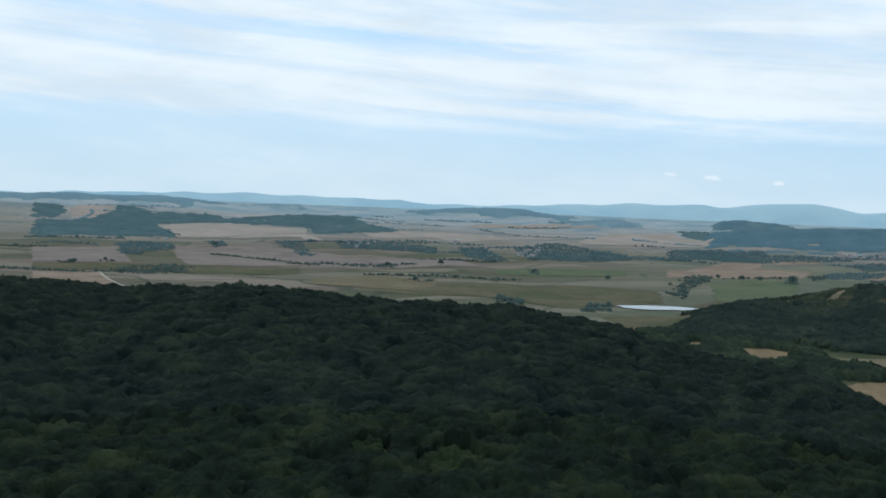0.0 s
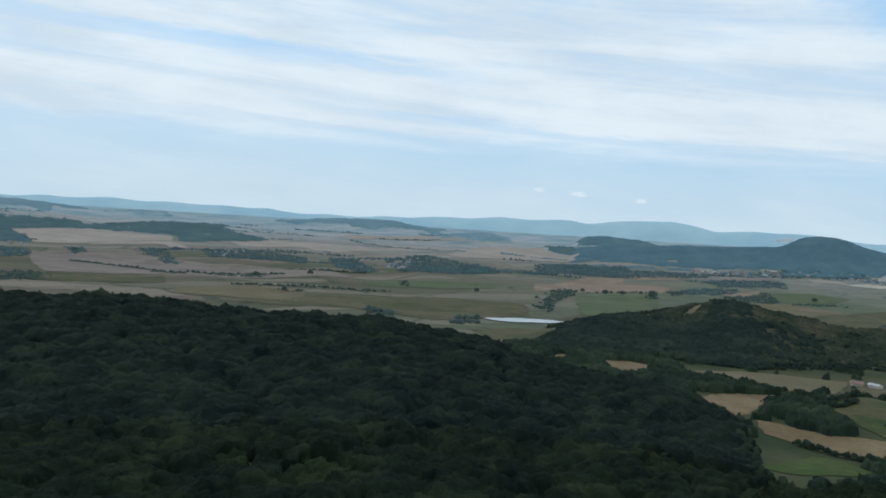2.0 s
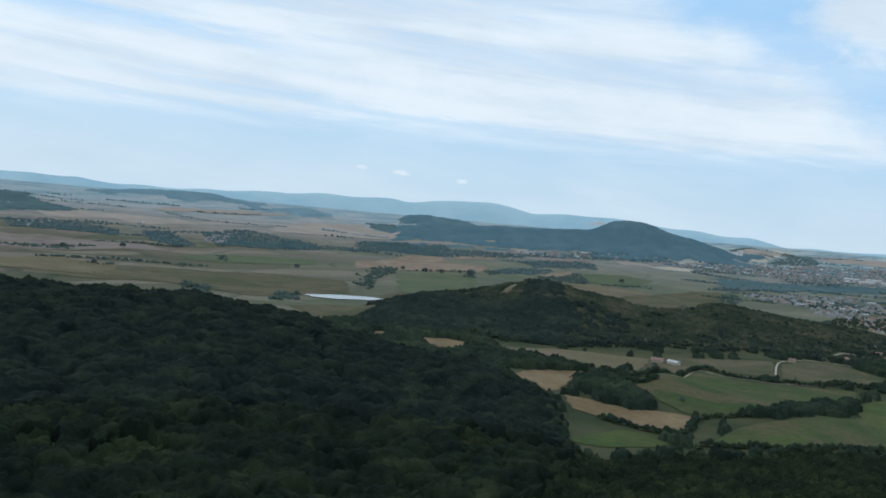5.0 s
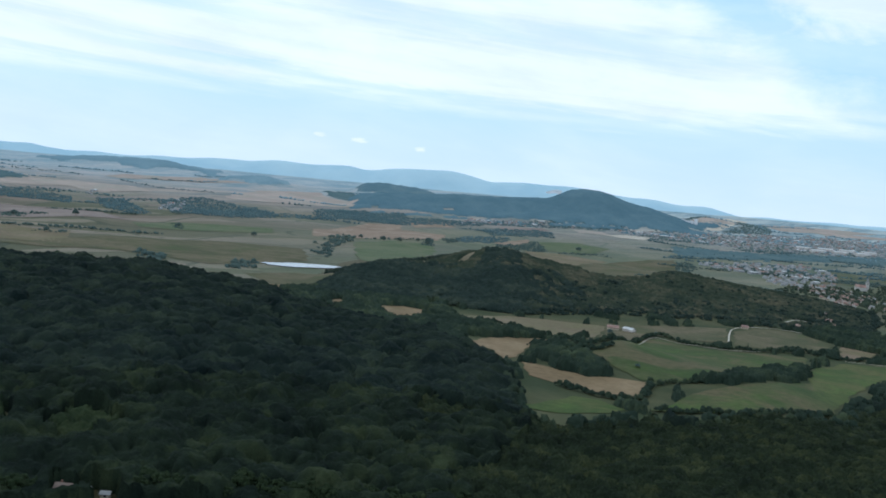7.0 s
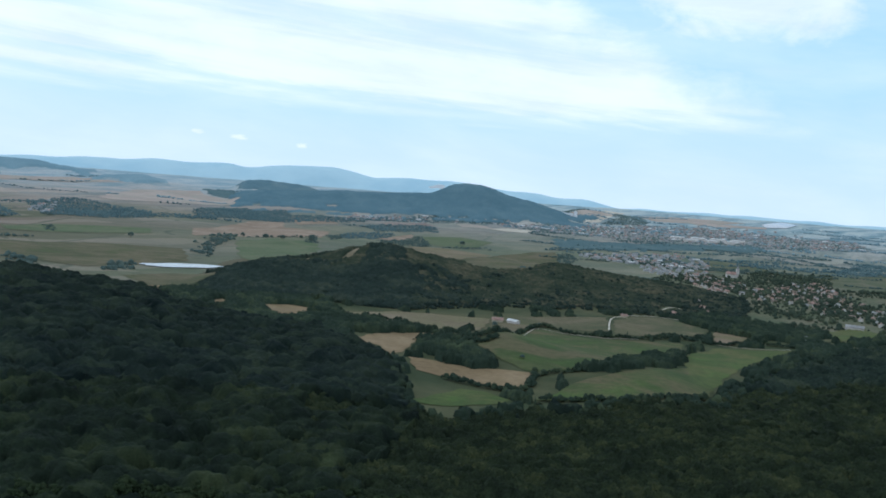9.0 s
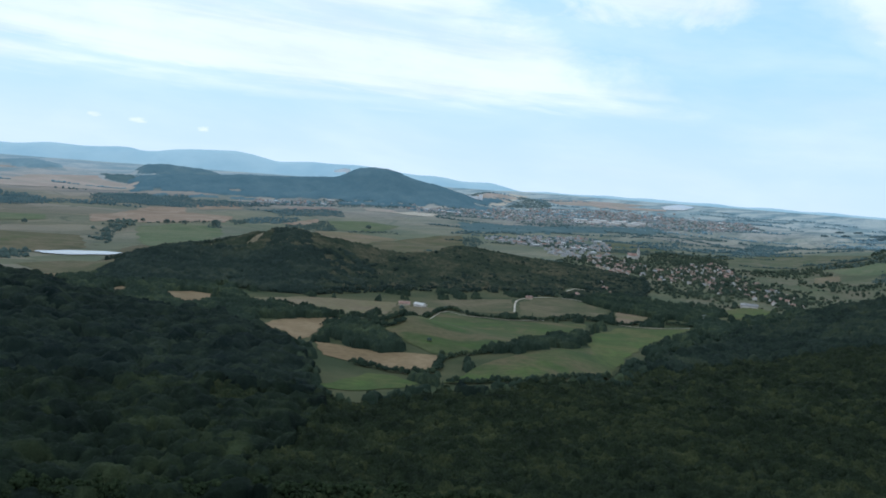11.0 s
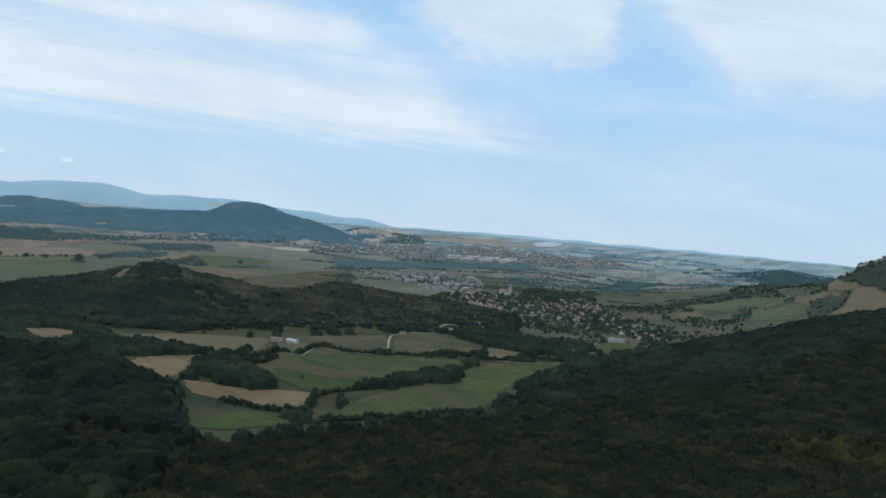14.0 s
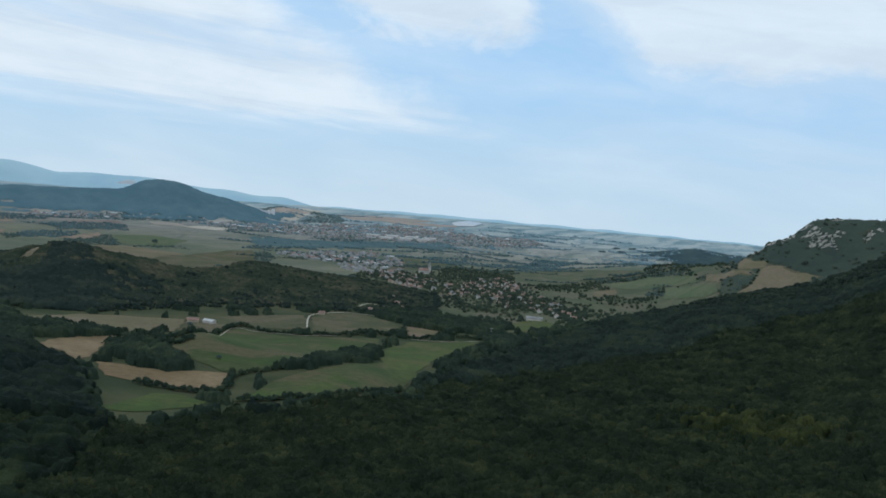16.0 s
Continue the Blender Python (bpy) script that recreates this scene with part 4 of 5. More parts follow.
def sheet(name, bounds, gap, rule, mat, label, seed, tall, rough, category="woodland"):
    """Far or low growth as one close, uneven canopy that comes down to the ground at its edges."""
    rng = np.random.RandomState(seed)
    gx, gy = np.meshgrid(np.arange(bounds[0], bounds[1], gap), np.arange(bounds[2], bounds[3], gap))
    gx, gy = gx + rng.uniform(-0.3, 0.3, gx.shape) * gap, gy + rng.uniform(-0.3, 0.3, gx.shape) * gap
    keep = rule(gx.ravel(), gy.ravel()).reshape(gx.shape)
    cell = keep[:-1, :-1] & keep[1:, :-1] & keep[:-1, 1:] & keep[1:, 1:]
    full = np.pad(cell, 1)
    inner = full[:-1, :-1] & full[1:, :-1] & full[:-1, 1:] & full[1:, 1:]
    lift = tall * (1 + 0.3 * waves(gx, gy, 9 * gap, seed + 3)) + rough * rng.uniform(-1, 1, gx.shape)
    z = height(gx, gy) + np.where(inner, lift, -0.5)
    cols = gx.shape[1]
    r, c = np.where(cell)
    i = r * cols + c
    faces = np.stack([i, i + 1, i + cols + 1, i + cols], 1)
    used, faces = np.unique(faces, return_inverse=True)
    verts = np.stack([gx.ravel(), gy.ravel(), z.ravel()], 1)[used]
    return tagged(link_mesh(name, verts, faces.reshape(-1, 4), mat), label, category, kind="stuff")


def outside_fields(x, y, clear=0):
    """Clear of fields and tracks, and, with clear, of the ground that many metres this side of them."""
    free = np.ones(len(x), bool)
    d = np.maximum(np.hypot(x, y), 1)
    for s in (0, clear / 2, clear) if clear else (0,):
        px, py = x * (1 + s / d), y * (1 + s / d)
        for _, poly in FIELDS:
            free &= ~inside(poly, px, py)
        for line in TRACKS:
            for q in line[::2]:
                free &= np.hypot(px - q.x, py - q.y) > 9
    return free


TOWN = [
    [(1722, 3006), (2030, 3013), (2431, 3069), (2730, 2931), (2990, 2595), (2847, 2396), (2421, 2461), (2005, 2671), (1770, 2823)],
]
QUARTERS = [
    [(1516, 2210), (1931, 2297), (1809, 2013), (1588, 1783), (1345, 1593), (1484, 1924)],
    [(1496, 1772), (1580, 1755), (1514, 1578), (1302, 1354), (1134, 1270)],
    [(1380, 1421), (1676, 1609), (1820, 1646), (1558, 1352), (1369, 1208), (1300, 1218), (1261, 1284)],
    [(1422, 1311), (1491, 1255), (1329, 1007), (1155, 904), (1257, 1055), (1220, 1122)],
]


def in_village(x, y):
    hit = np.zeros(len(x), bool)
    for poly in QUARTERS:
        hit |= inside(poly, x, y)
    return hit


NEAR_TREES = []
FARMS = [(996, 1120), (969, 1081), (1028, 1165), (929, 977), (968, 1000), (916, 991), (986, 990), (897, 1064)]


def build_forests():
    # the wood below the viewer: single trees at its near edge, then close canopy
    x, y = scatter(-230, 420, 150, 480, 6.6, 21)
    az, d = polar(x, y)
    keep = (d > 436) & (d < 470) & (az > -26) & (az < 70)
    for hx, hy in HOMES:
        keep &= (np.hypot(x - hx, y - hy) > 7.5) & (np.hypot(x - hx, y - hy + 9) > 7)
    x, y, d = x[keep], y[keep], d[keep]
    NEAR_TREES.extend(sorted(zip(x, y), key=lambda p: math.hypot(*p))[:280])

    def young(x, y):
        return (np.hypot(x - 8 + 6 * waves(x, y, 30, 91), (y - 548) * 0.55) < 15) | (np.hypot(x + 38 + 5 * waves(x, y, 30, 92), (y - 570) * 0.6) < 11)

    def open_spot(x, y):
        gap = young(x, y)
        for hx, hy in HOMES:
            gap |= (np.hypot(x - hx, y - hy) < 4.8) | (np.hypot(x - hx, y - hy + 7) < 4.5)
        return gap

    def near_left(x, y):
        az, d = polar(x, y)
        return in_forest(x, y) & (d > 428) & (d < 652) & (az > -26) & (az < 23 + 4 * waves(x, y, 90, 61)) & ~open_spot(x, y)

    def near_right(x, y):
        az, d = polar(x, y)
        reach = np.where(az < 33 + 5 * waves(x, y, 90, 61), 655, 714)
        return in_forest(x, y) & (d > 430) & (d < reach) & (az >= 21.3 + 4 * waves(x, y, 90, 61)) & (az < 72)

    def hill(x, y):
        az, d = polar(x, y)
        return in_forest(x, y) & (d >= 640) & (az > -26) & (az < 33 + 5 * waves(x, y, 90, 61)) & outside_fields(x, y, 24)

    def shoulder(az):
        return np.interp(az, [33, 42, 45.2, 48.4, 51.6, 55.3, 57.7, 60.3, 63.5, 68], [700, 780, 850, 900, 980, 1030, 1090, 1185, 1290, 1325])

    def yellow(x, y):
        return np.hypot(x - 672 + 14 * waves(x, y, 40, 64), (y - 352) * 0.9 + 14 * waves(x, y, 40, 65)) + 22 * waves(x, y, 25, 66) < 46

    def yellow_tops(x, y):
        return in_forest(x, y) & yellow(x, y)

    def near_spur(x, y):
        az, d = polar(x, y)
        return in_forest(x, y) & (d >= 700) & (d < shoulder(az) + 12 + 25 * waves(x, y, 80, 67)) & (az >= 32.3 + 5 * waves(x, y, 90, 61)) & (az < 72) & outside_fields(x, y, 20) & ~yellow(x, y)

    def spur(x, y):
        az, d = polar(x, y)
        return in_forest(x, y) & (d >= 700) & (d >= shoulder(az) + 25 * waves(x, y, 80, 67)) & (d < 1462) & (az >= 32.3 + 5 * waves(x, y, 90, 61)) & (az < 72) & outside_fields(x, y, 20)

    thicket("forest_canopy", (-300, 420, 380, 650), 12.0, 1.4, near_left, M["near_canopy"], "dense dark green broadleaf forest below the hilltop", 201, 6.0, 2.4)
    thicket("forest_canopy", (-70, 50, 500, 610), 7.0, 1.2, young, M["young"], "lighter young trees round small glades in dark forest", 215, 4.2, 1.0)
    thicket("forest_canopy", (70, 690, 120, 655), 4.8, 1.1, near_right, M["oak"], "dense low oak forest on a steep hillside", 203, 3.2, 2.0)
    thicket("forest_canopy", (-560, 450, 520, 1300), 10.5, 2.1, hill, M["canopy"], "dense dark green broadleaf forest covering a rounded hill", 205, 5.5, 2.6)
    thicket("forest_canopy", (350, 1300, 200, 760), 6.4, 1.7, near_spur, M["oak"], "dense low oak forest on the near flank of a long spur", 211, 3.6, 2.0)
    thicket("forest_canopy", (590, 760, 270, 440), 7.0, 1.8, yellow_tops, M["yellowing"], "oaks turning yellow among dark green forest", 213, 4.6, 2.0)
    thicket("forest_canopy", (350, 1400, 200, 1000), 7.6, 2.1, spur, M["spur"], "dense low oak forest on a long wooded spur", 207, 4.0, 2.0)
    x, y = scatter(600, 2300, 350, 1500, 7.0, 23)
    az, d = polar(x, y)
    keep = (in_forest(x, y) & (d >= 1450) & (az > 50) & (az < 74)) & ~on_crag(x, y) & outside_fields(x, y)
    canopy("forest_canopy", x[keep], y[keep], 4.2, M["spur"], 1, "dense dark forest on the flank of a rocky hill", 3, 0.6)

    x, y = scatter(-520, 1100, 540, 1300, 5.0, 29)
    d = np.maximum(np.hypot(x, y), 1)
    fringe = in_forest(x, y) & ~in_forest(x * (1 + 10 / d), y * (1 + 10 / d))
    for turn in (-7, 7):
        fringe |= in_forest(x, y) & ~in_forest(x + turn * y / d, y - turn * x / d)
    keep = np.zeros(len(x), bool)
    keep[fringe] = outside_fields(x[fringe], y[fringe], 4)
    canopy("forest_edge_trees", x[keep], y[keep], 3.0, M["hedge"], 2, "rounded broadleaf trees along the edge of the forest", 17, 1.35)

    def crag(x, y):
        az, d = polar(x, y)
        return on_crag(x, y) & (d < 2300) & (az < 74) & outside_fields(x, y)

    sheet("hill_scrub", (1450, 2250, 550, 1250), 5.0, crag, M["crag_scrub"], "low dark scrub over a rocky hill", 31, 2.6, 1.0, "scrub")
    x, y = scatter(1450, 2250, 550, 1250, 15.0, 38)
    keep = crag(x, y) & (np.random.RandomState(6).uniform(0, 1, len(x)) < 0.45 + 0.4 * waves(x, y, 120, 68))
    canopy("hill_bushes", x[keep], y[keep], 3.4, M["crag_scrub"], 1, "scattered bushes on the scrubby rocky hill", 33, 0.9, "bushes")
    # the scrubby hill in the middle: close wood at its left end and foot, bushes elsewhere
    x, y = scatter(300, 1250, 1000, 1700, 5.2, 24)
    az, d = polar(x, y)
    h = HILL_SCRUB.height(az, d)
    dense = 1.05 * np.clip((28 - az) / 3.5, 0, 1) + 0.85 * np.clip((16 - h) / 10, 0, 1) + 0.8 * np.clip((az - 38) / 4, 0, 1) + 0.20 + 0.22 * waves(x, y, 70, 31) + 0.22 * waves(x, y, 150, 34)
    bare = np.exp(-((az - 21.9) / 0.45) ** 2) * (h > 40) + np.exp(-((az - 20.0) / 0.7) ** 2) * (h > 33) + 0.7 * np.exp(-((az - 26.5) / 1.2) ** 2) * (h > 29)
    rng = np.random.RandomState(4)
    keep = (h > 2.5) & (d < 1760) & (rng.uniform(0, 1, len(x)) < 0.55 * (dense - bare)) & outside_fields(x, y, 24)
    keep &= (az > 26.5 + 1.5 * waves(x, y, 120, 36)) | (h < 14) & (az > 20)
    def close_wood(x, y):
        az, d = polar(x, y)
        h = HILL_SCRUB.height(az, d)
        bare = h > np.interp(az, [15, 18, 20, 22, 22.8, 24.4, 25.2, 27], [99, 35, 33, 35, 60, 60, 38, 33]) + 3 * waves(x, y, 45, 37)
        wet = np.hypot((x - POND[0]) / 82, (y - POND[1]) / 56) < 1
        wet |= (az < 15) & (d > 1430)
        return (h > np.interp(az, [13, 17], [0.6, 2.5])) & (az > 12.7) & ~wet & (d < 1640) & (az <= 27.0 + 2.4 * waves(x, y, 140, 36) + 1.2 * waves(x, y, 45, 38)) & ~bare & outside_fields(x, y, 30)

    thicket("hillside_wood", (230, 860, 1080, 1620), 7.5, 2.2, close_wood, M["scrub"], "close young wood on a low rounded hill", 209, 2.8, 2.0)
    def brushy(x, y):
        az, d = polar(x, y)
        h = HILL_SCRUB.height(az, d)
        return (h > 4) & (d < 1760) & ((az > 24.5 + 1.5 * waves(x, y, 140, 36)) | (az > 16) & (h > 29)) & (az < 44) & outside_fields(x, y) & np.all([np.hypot(x - fx * 0.995, y - fy * 0.995) > 10 for fx, fy in FARMS], axis=0)

    thicket("hillside_brush", (380, 1250, 950, 1640), 5.5, 1.9, brushy, M["brush"], "low brown-green brush over a dry hillside", 47, 2.0, 0.6, "brush")
    canopy("hillside_scrub", x[keep], y[keep], 2.9, M["scrub"], 1, "scrub and young wood on a low hill with dry grass", 5, 0.75)
    # bushes and garden trees of the valley bottom and the village
    def bushy(x, y):
        az, d = polar(x, y)
        hit = in_valley(x, y) & (d > 600) & (d < 1420) & ~((az < 15) & (d > 1230))
        hit &= 0.08 + 0.5 * waves(x, y, 110, 33) + 0.35 * waves(x, y, 38, 39) + 0.9 * np.clip((22.5 - az) / 4, 0, 1) + 0.35 * np.clip((az - 36) / 6, 0, 1) > 0.22
        hit[hit] = ~in_forest(x[hit], y[hit]) & ~on_scrub(x[hit], y[hit])
        hit[hit] = outside_fields(x[hit], y[hit], 22)
        for fx, fy in FARMS:
            hit &= np.hypot(x - fx * 0.995, y - fy * 0.995) > 11
        return hit

    thicket("valley_scrub", (200, 1300, 500, 1420), 7.0, 1.9, bushy, M["hedge"], "dark bushes and small trees along the valley bottom", 9, 3.4, 1.6, "scrub")
    rng = np.random.RandomState(12)
    x, y = scatter(850, 2700, 900, 2400, 8.0, 28)
    az, d = polar(x, y)
    dense = (0.26 + 0.40 * waves(x, y, 180, 35) + 0.2 * waves(x, y, 60, 37)) * np.interp(az, [47, 53], [1, 0.55]) + 0.3 * np.clip((d - 2200) / 200, 0, 1)
    keep = in_valley(x, y) & ~in_forest(x, y) & ~on_scrub(x, y) & (d > 1300) & (rng.uniform(0, 1, len(x)) < np.where(in_village(x, y), 0.72, dense)) & outside_fields(x, y, 30)
    canopy("village_trees", x[keep], y[keep], 2.9, M["garden"], 1, "garden trees and small woods round the village", 10, 1.0)
    # lines and clumps of trees over the plain
    rng = np.random.RandomState(14)
    xs, ys = [], []
    for k in range(200):
        a, r = (rng.uniform(-27, 58), 1750 + 2500 * rng.uniform(0, 1) ** 0.8) if k < 70 else (rng.uniform(33, 62), rng.uniform(2500, 4350))
        cx, cy = math.sin(math.radians(a)) * r, math.cos(math.radians(a)) * r
        way, long = math.radians(-a) + rng.normal(0, 0.35), rng.uniform(30, 320)
        m = int(long / (2.6 if r < 2700 else 4.5))
        s = np.linspace(-0.5, 0.5, m) * long
        thick = rng.choice([1.0, 1.6, 7])
        xs.append(cx + s * math.cos(way) + rng.normal(0, thick, m))
        ys.append(cy + s * math.sin(way) + rng.normal(0, thick, m))
    x, y = np.concatenate(xs), np.concatenate(ys)
    d = np.hypot(x, y)
    for name, keep, mat, size in (("tree_lines", d < 2700, "hazed_mid_wood", 2.7), ("far_tree_lines", (d >= 2700) & (d < 3350), "hazed_upland_wood", 3.2), ("far_tree_lines", d >= 3350, "hazy_wood", 3.2)):
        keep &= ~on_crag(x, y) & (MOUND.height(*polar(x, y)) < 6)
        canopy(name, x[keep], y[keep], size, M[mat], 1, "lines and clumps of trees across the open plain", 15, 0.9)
    # trees of the distant town, and on the flanks of its castle hill
    x, y = scatter(1500, 3300, 2200, 3300, 13, 32)
    keep = np.zeros(len(x), bool)
    for poly in TOWN:
        keep |= inside(poly, x + 40 * waves(x, y, 200, 81), y + 40 * waves(x, y, 200, 82))
    keep &= rng.uniform(0, 1, len(x)) < 0.8
    x1, y1 = scatter(1900, 2900, 2900, 3700, 9, 33)
    h = CASTLE_HILL.height(*polar(x1, y1))
    side = (h > 2) & (h + 6 * waves(x1, y1, 120, 83) < 34) & outside_fields(x1, y1, 40)
    canopy("town_trees", np.concatenate([x[keep], x1[side]]), np.concatenate([y[keep], y1[side]]), 3.4, M["hazed_town_wood"], 1, "haze-blue trees among the houses of a distant town", 16, 0.6)
    # wooded heights far off

    def mound(x, y):
        az, d = polar(x, y)
        return (MOUND.height(az, d) + 13 * waves(x, y, 190, 71) + 7 * waves(x, y, 60, 72) > 6) & (MOUND.height(az, d) > 1) & (d < 3990)

    def upper(x, y):
        az, d = polar(x, y)
        return (UPPER.height(az, d) + RISE.height(az, d) + STEP.height(az, d) + 9 * waves(x, y, 180, 73) > 13) & (d < 4500)

    def back_mound(x, y):
        return BACK_MOUND.height(*polar(x, y)) + 4 * waves(x, y, 120, 77) > 8

    def knoll(x, y):
        return KNOLL.height(*polar(x, y)) + 5 * waves(x, y, 160, 71) > 4

    for rule, bounds, gap, mat, label in ((mound, (800, 2500, 2900, 4000), 7.5, "hazed_far_wood", "hazy blue-green woods on a distant domed hill"), (back_mound, (1000, 1600, 3800, 4300), 9.0, "hazed_far_wood", "hazy blue-green woods on a long low hill behind the domed one"),
                                          (upper, (-2900, 1100, 3300, 4600), 12.0, "hazy_wood", "hazy blue woods over low distant hills"), (knoll, (2850, 3600, 1550, 2350), 8.0, "hazed_knoll_wood", "dark woods on a small distant knoll")):
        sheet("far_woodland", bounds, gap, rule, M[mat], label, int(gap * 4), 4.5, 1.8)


tagged(drape("glade", [(5 + 7 * math.cos(k) * (1 + 0.3 * math.sin(3 * k)), 556 + 12 * math.sin(k)) for k in np.linspace(0, 6.1, 14)], M["dry"], 0.4, 3), "small bare glade in the forest", "glade", kind="structure")
tagged(drape("glade", [(-35 + 7 * math.cos(k) * (1 + 0.3 * math.sin(2 * k)), 575 + 12 * math.sin(k)) for k in np.linspace(0, 6.1, 14)], M["olive"], 0.4, 3), "small grassy glade in the forest", "glade", kind="structure")
HOMES = [(2, 447), (11, 449), (19, 441)]
build_forests()


def wood(gap, size, far, *poly):
    poly = list(poly)
    xs, ys = [p[0] for p in poly], [p[1] for p in poly]
    x, y = scatter(min(xs), max(xs), min(ys), max(ys), gap, len(poly) + int(gap))
    reach = np.hypot(xs[0], ys[0])
    if far:
        sheet("copse", (min(xs), max(xs), min(ys), max(ys)), gap * 0.55, lambda x, y: inside(poly, x + waves(x, y, 70, 41) * 14, y + waves(x, y, 70, 42) * 26), M["hazed_upland_wood"], "haze-blue far wood on the upland", int(abs(xs[0])), 4.0, 2.0, "copse")
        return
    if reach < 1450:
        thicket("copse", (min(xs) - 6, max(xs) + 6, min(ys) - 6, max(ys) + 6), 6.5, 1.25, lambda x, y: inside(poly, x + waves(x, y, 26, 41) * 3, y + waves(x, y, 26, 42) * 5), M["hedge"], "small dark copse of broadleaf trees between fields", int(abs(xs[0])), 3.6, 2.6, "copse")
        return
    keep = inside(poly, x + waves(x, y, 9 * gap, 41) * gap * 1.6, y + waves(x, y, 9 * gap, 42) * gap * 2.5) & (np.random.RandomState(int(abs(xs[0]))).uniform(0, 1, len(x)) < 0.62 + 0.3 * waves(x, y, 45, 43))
    canopy("copse", x[keep], y[keep], size * 0.8, M["hazed_upland_wood" if reach > 2650 else "hazed_mid_wood"], 1,
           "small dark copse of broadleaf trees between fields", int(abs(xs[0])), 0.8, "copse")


wood(8, 4.0, False, (435, 1868), (490, 2094), (643, 2438), (586, 2200), (484, 1970), (424, 1749))
wood(9, 4.5, False, (81, 1597), (110, 1632), (128, 1507), (98, 1435))
wood(9, 4.5, False, (216, 1521), (269, 1584), (255, 1475), (205, 1412))
wood(7, 3.5, False, (378, 795), (412, 846), (422, 813), (424, 773), (424, 730), (419, 709), (396, 708), (381, 730))
wood(6.5, 3.2, False, (472, 685), (522, 695), (624, 770), (686, 791), (646, 741), (527, 670), (491, 669))
wood(7, 3.5, False, (336, 955), (395, 986), (434, 955), (465, 909), (437, 912), (361, 870), (345, 889))
wood(7, 3.5, False, (899, 919), (1014, 966), (942, 878), (845, 862))
wood(8, 4.0, False, (862, 1016), (951, 1072), (1003, 1020), (990, 939), (872, 874), (849, 922))

wood(12, 7.4, True, (-1330, 3229), (-1315, 3298), (-1249, 3317), (-1194, 3548), (-1209, 3687), (-1143, 3687), (-1062, 3638), (-877, 3749), (-809, 3672), (-727, 3760), (-533, 3950), (-388, 3865), (-331, 3315), (-455, 3495), (-514, 3575), (-672, 3563), (-812, 3542), (-972, 3383), (-869, 3177), (-796, 2986), (-849, 2959), (-928, 2958), (-1048, 2924), (-1095, 2812), (-1122, 2726))
wood(12, 7.4, True, (-1456, 3530), (-1403, 3596), (-1337, 3549), (-1296, 3453), (-1313, 3367), (-1356, 3292))
wood(6.5, 2.9, False, (-898, 2755), (-849, 2829), (-750, 2768), (-685, 2541), (-728, 2427), (-703, 2309), (-763, 2351))
wood(6.5, 2.9, False, (-679, 2873), (-641, 2918), (-594, 2736), (-606, 2654))
wood(6.5, 2.9, False, (-513, 2974), (-436, 2998), (-325, 2565), (-369, 2584), (-423, 2788))
wood(6, 2.5, False, (-646, 1929), (-620, 1983), (-576, 2044), (-511, 2023), (-469, 1852), (-526, 1840), (-583, 1840), (-626, 1874))
wood(12, 7.4, True, (-519, 3879), (-362, 4072), (-310, 3785), (-146, 3573), (-299, 3385), (-435, 3267))
wood(7, 3.0, False, (-315, 3040), (-237, 3181), (-135, 3169), (-19, 3030), (-23, 2814), (-108, 2862), (-291, 2809))
wood(6.5, 2.9, False, (44, 3068), (123, 3132), (173, 2574), (142, 2546), (69, 2651))
wood(6, 2.5, False, (-160, 2405), (-109, 2408), (-104, 2310), (-151, 2305))
wood(6, 2.5, False, (206, 2401), (228, 2403), (221, 2249), (201, 2225))
wood(6.5, 2.9, False, (222, 3122), (371, 3319), (440, 3151), (555, 3017), (514, 2787), (287, 2659), (226, 2646))
wood(6.5, 2.9, False, (293, 2867), (407, 2958), (486, 3060), (535, 2962), (670, 2971), (745, 2997), (719, 2892), (515, 2848), (390, 2833), (284, 2715))
wood(12, 7.4, True, (916, 3923), (1045, 3931), (952, 3513), (897, 3730))
wood(6.5, 2.9, False, (735, 3168), (883, 3252), (1012, 3181), (910, 2854), (798, 2907), (724, 3086))
wood(6.5, 2.9, False, (701, 3126), (813, 3229), (873, 3170), (1026, 3218), (1004, 3097), (1253, 3048), (1205, 2930), (1103, 2902), (906, 2835), (788, 2905), (655, 2913))
wood(6.5, 2.9, False, (986, 2572), (1034, 2611), (1163, 2619), (1120, 2520), (1007, 2442), (924, 2394))
wood(6.5, 2.9, False, (1148, 2826), (1210, 2867), (1374, 2883), (1398, 2816), (1334, 2701), (1126, 2664))
wood(6.5, 2.9, False, (1000, 2363), (1078, 2425), (1235, 2586), (1208, 2500), (1109, 2254), (1039, 2252))
wood(6, 2.5, False, (826, 2392), (870, 2448), (781, 2187), (758, 2184))
wood(6, 2.5, False, (892, 2423), (971, 2551), (905, 2360), (848, 2286))
wood(11, 6.8, True, (1692, 2612), (1882, 2556), (2094, 2545), (2459, 2485), (2342, 2365), (1929, 2394), (1644, 2336), (1584, 2429))
wood(6, 2.5, False, (1391, 2121), (1501, 2235), (1466, 2140), (1348, 1976), (1299, 1959))
wood(6.5, 2.9, False, (2009, 1532), (2090, 1450), (2116, 1416), (1943, 1208), (1906, 1184), (2048, 1395), (1944, 1461))
wood(6, 2.5, False, (1758, 1203), (1924, 1285), (1848, 1215), (1707, 1131))
wood(6, 2.5, False, (1818, 1125), (1870, 1135), (1843, 1108), (1761, 1072))
wood(6, 2.5, False, (1636, 966), (1674, 977), (1669, 921), (1636, 897), (1605, 913))
wood(6, 2.5, False, (1696, 933), (1713, 932), (1691, 914), (1674, 915))
wood(6.5, 2.9, False, (2081, 1864), (2531, 2151), (2616, 2067), (2271, 1858), (2055, 1791))
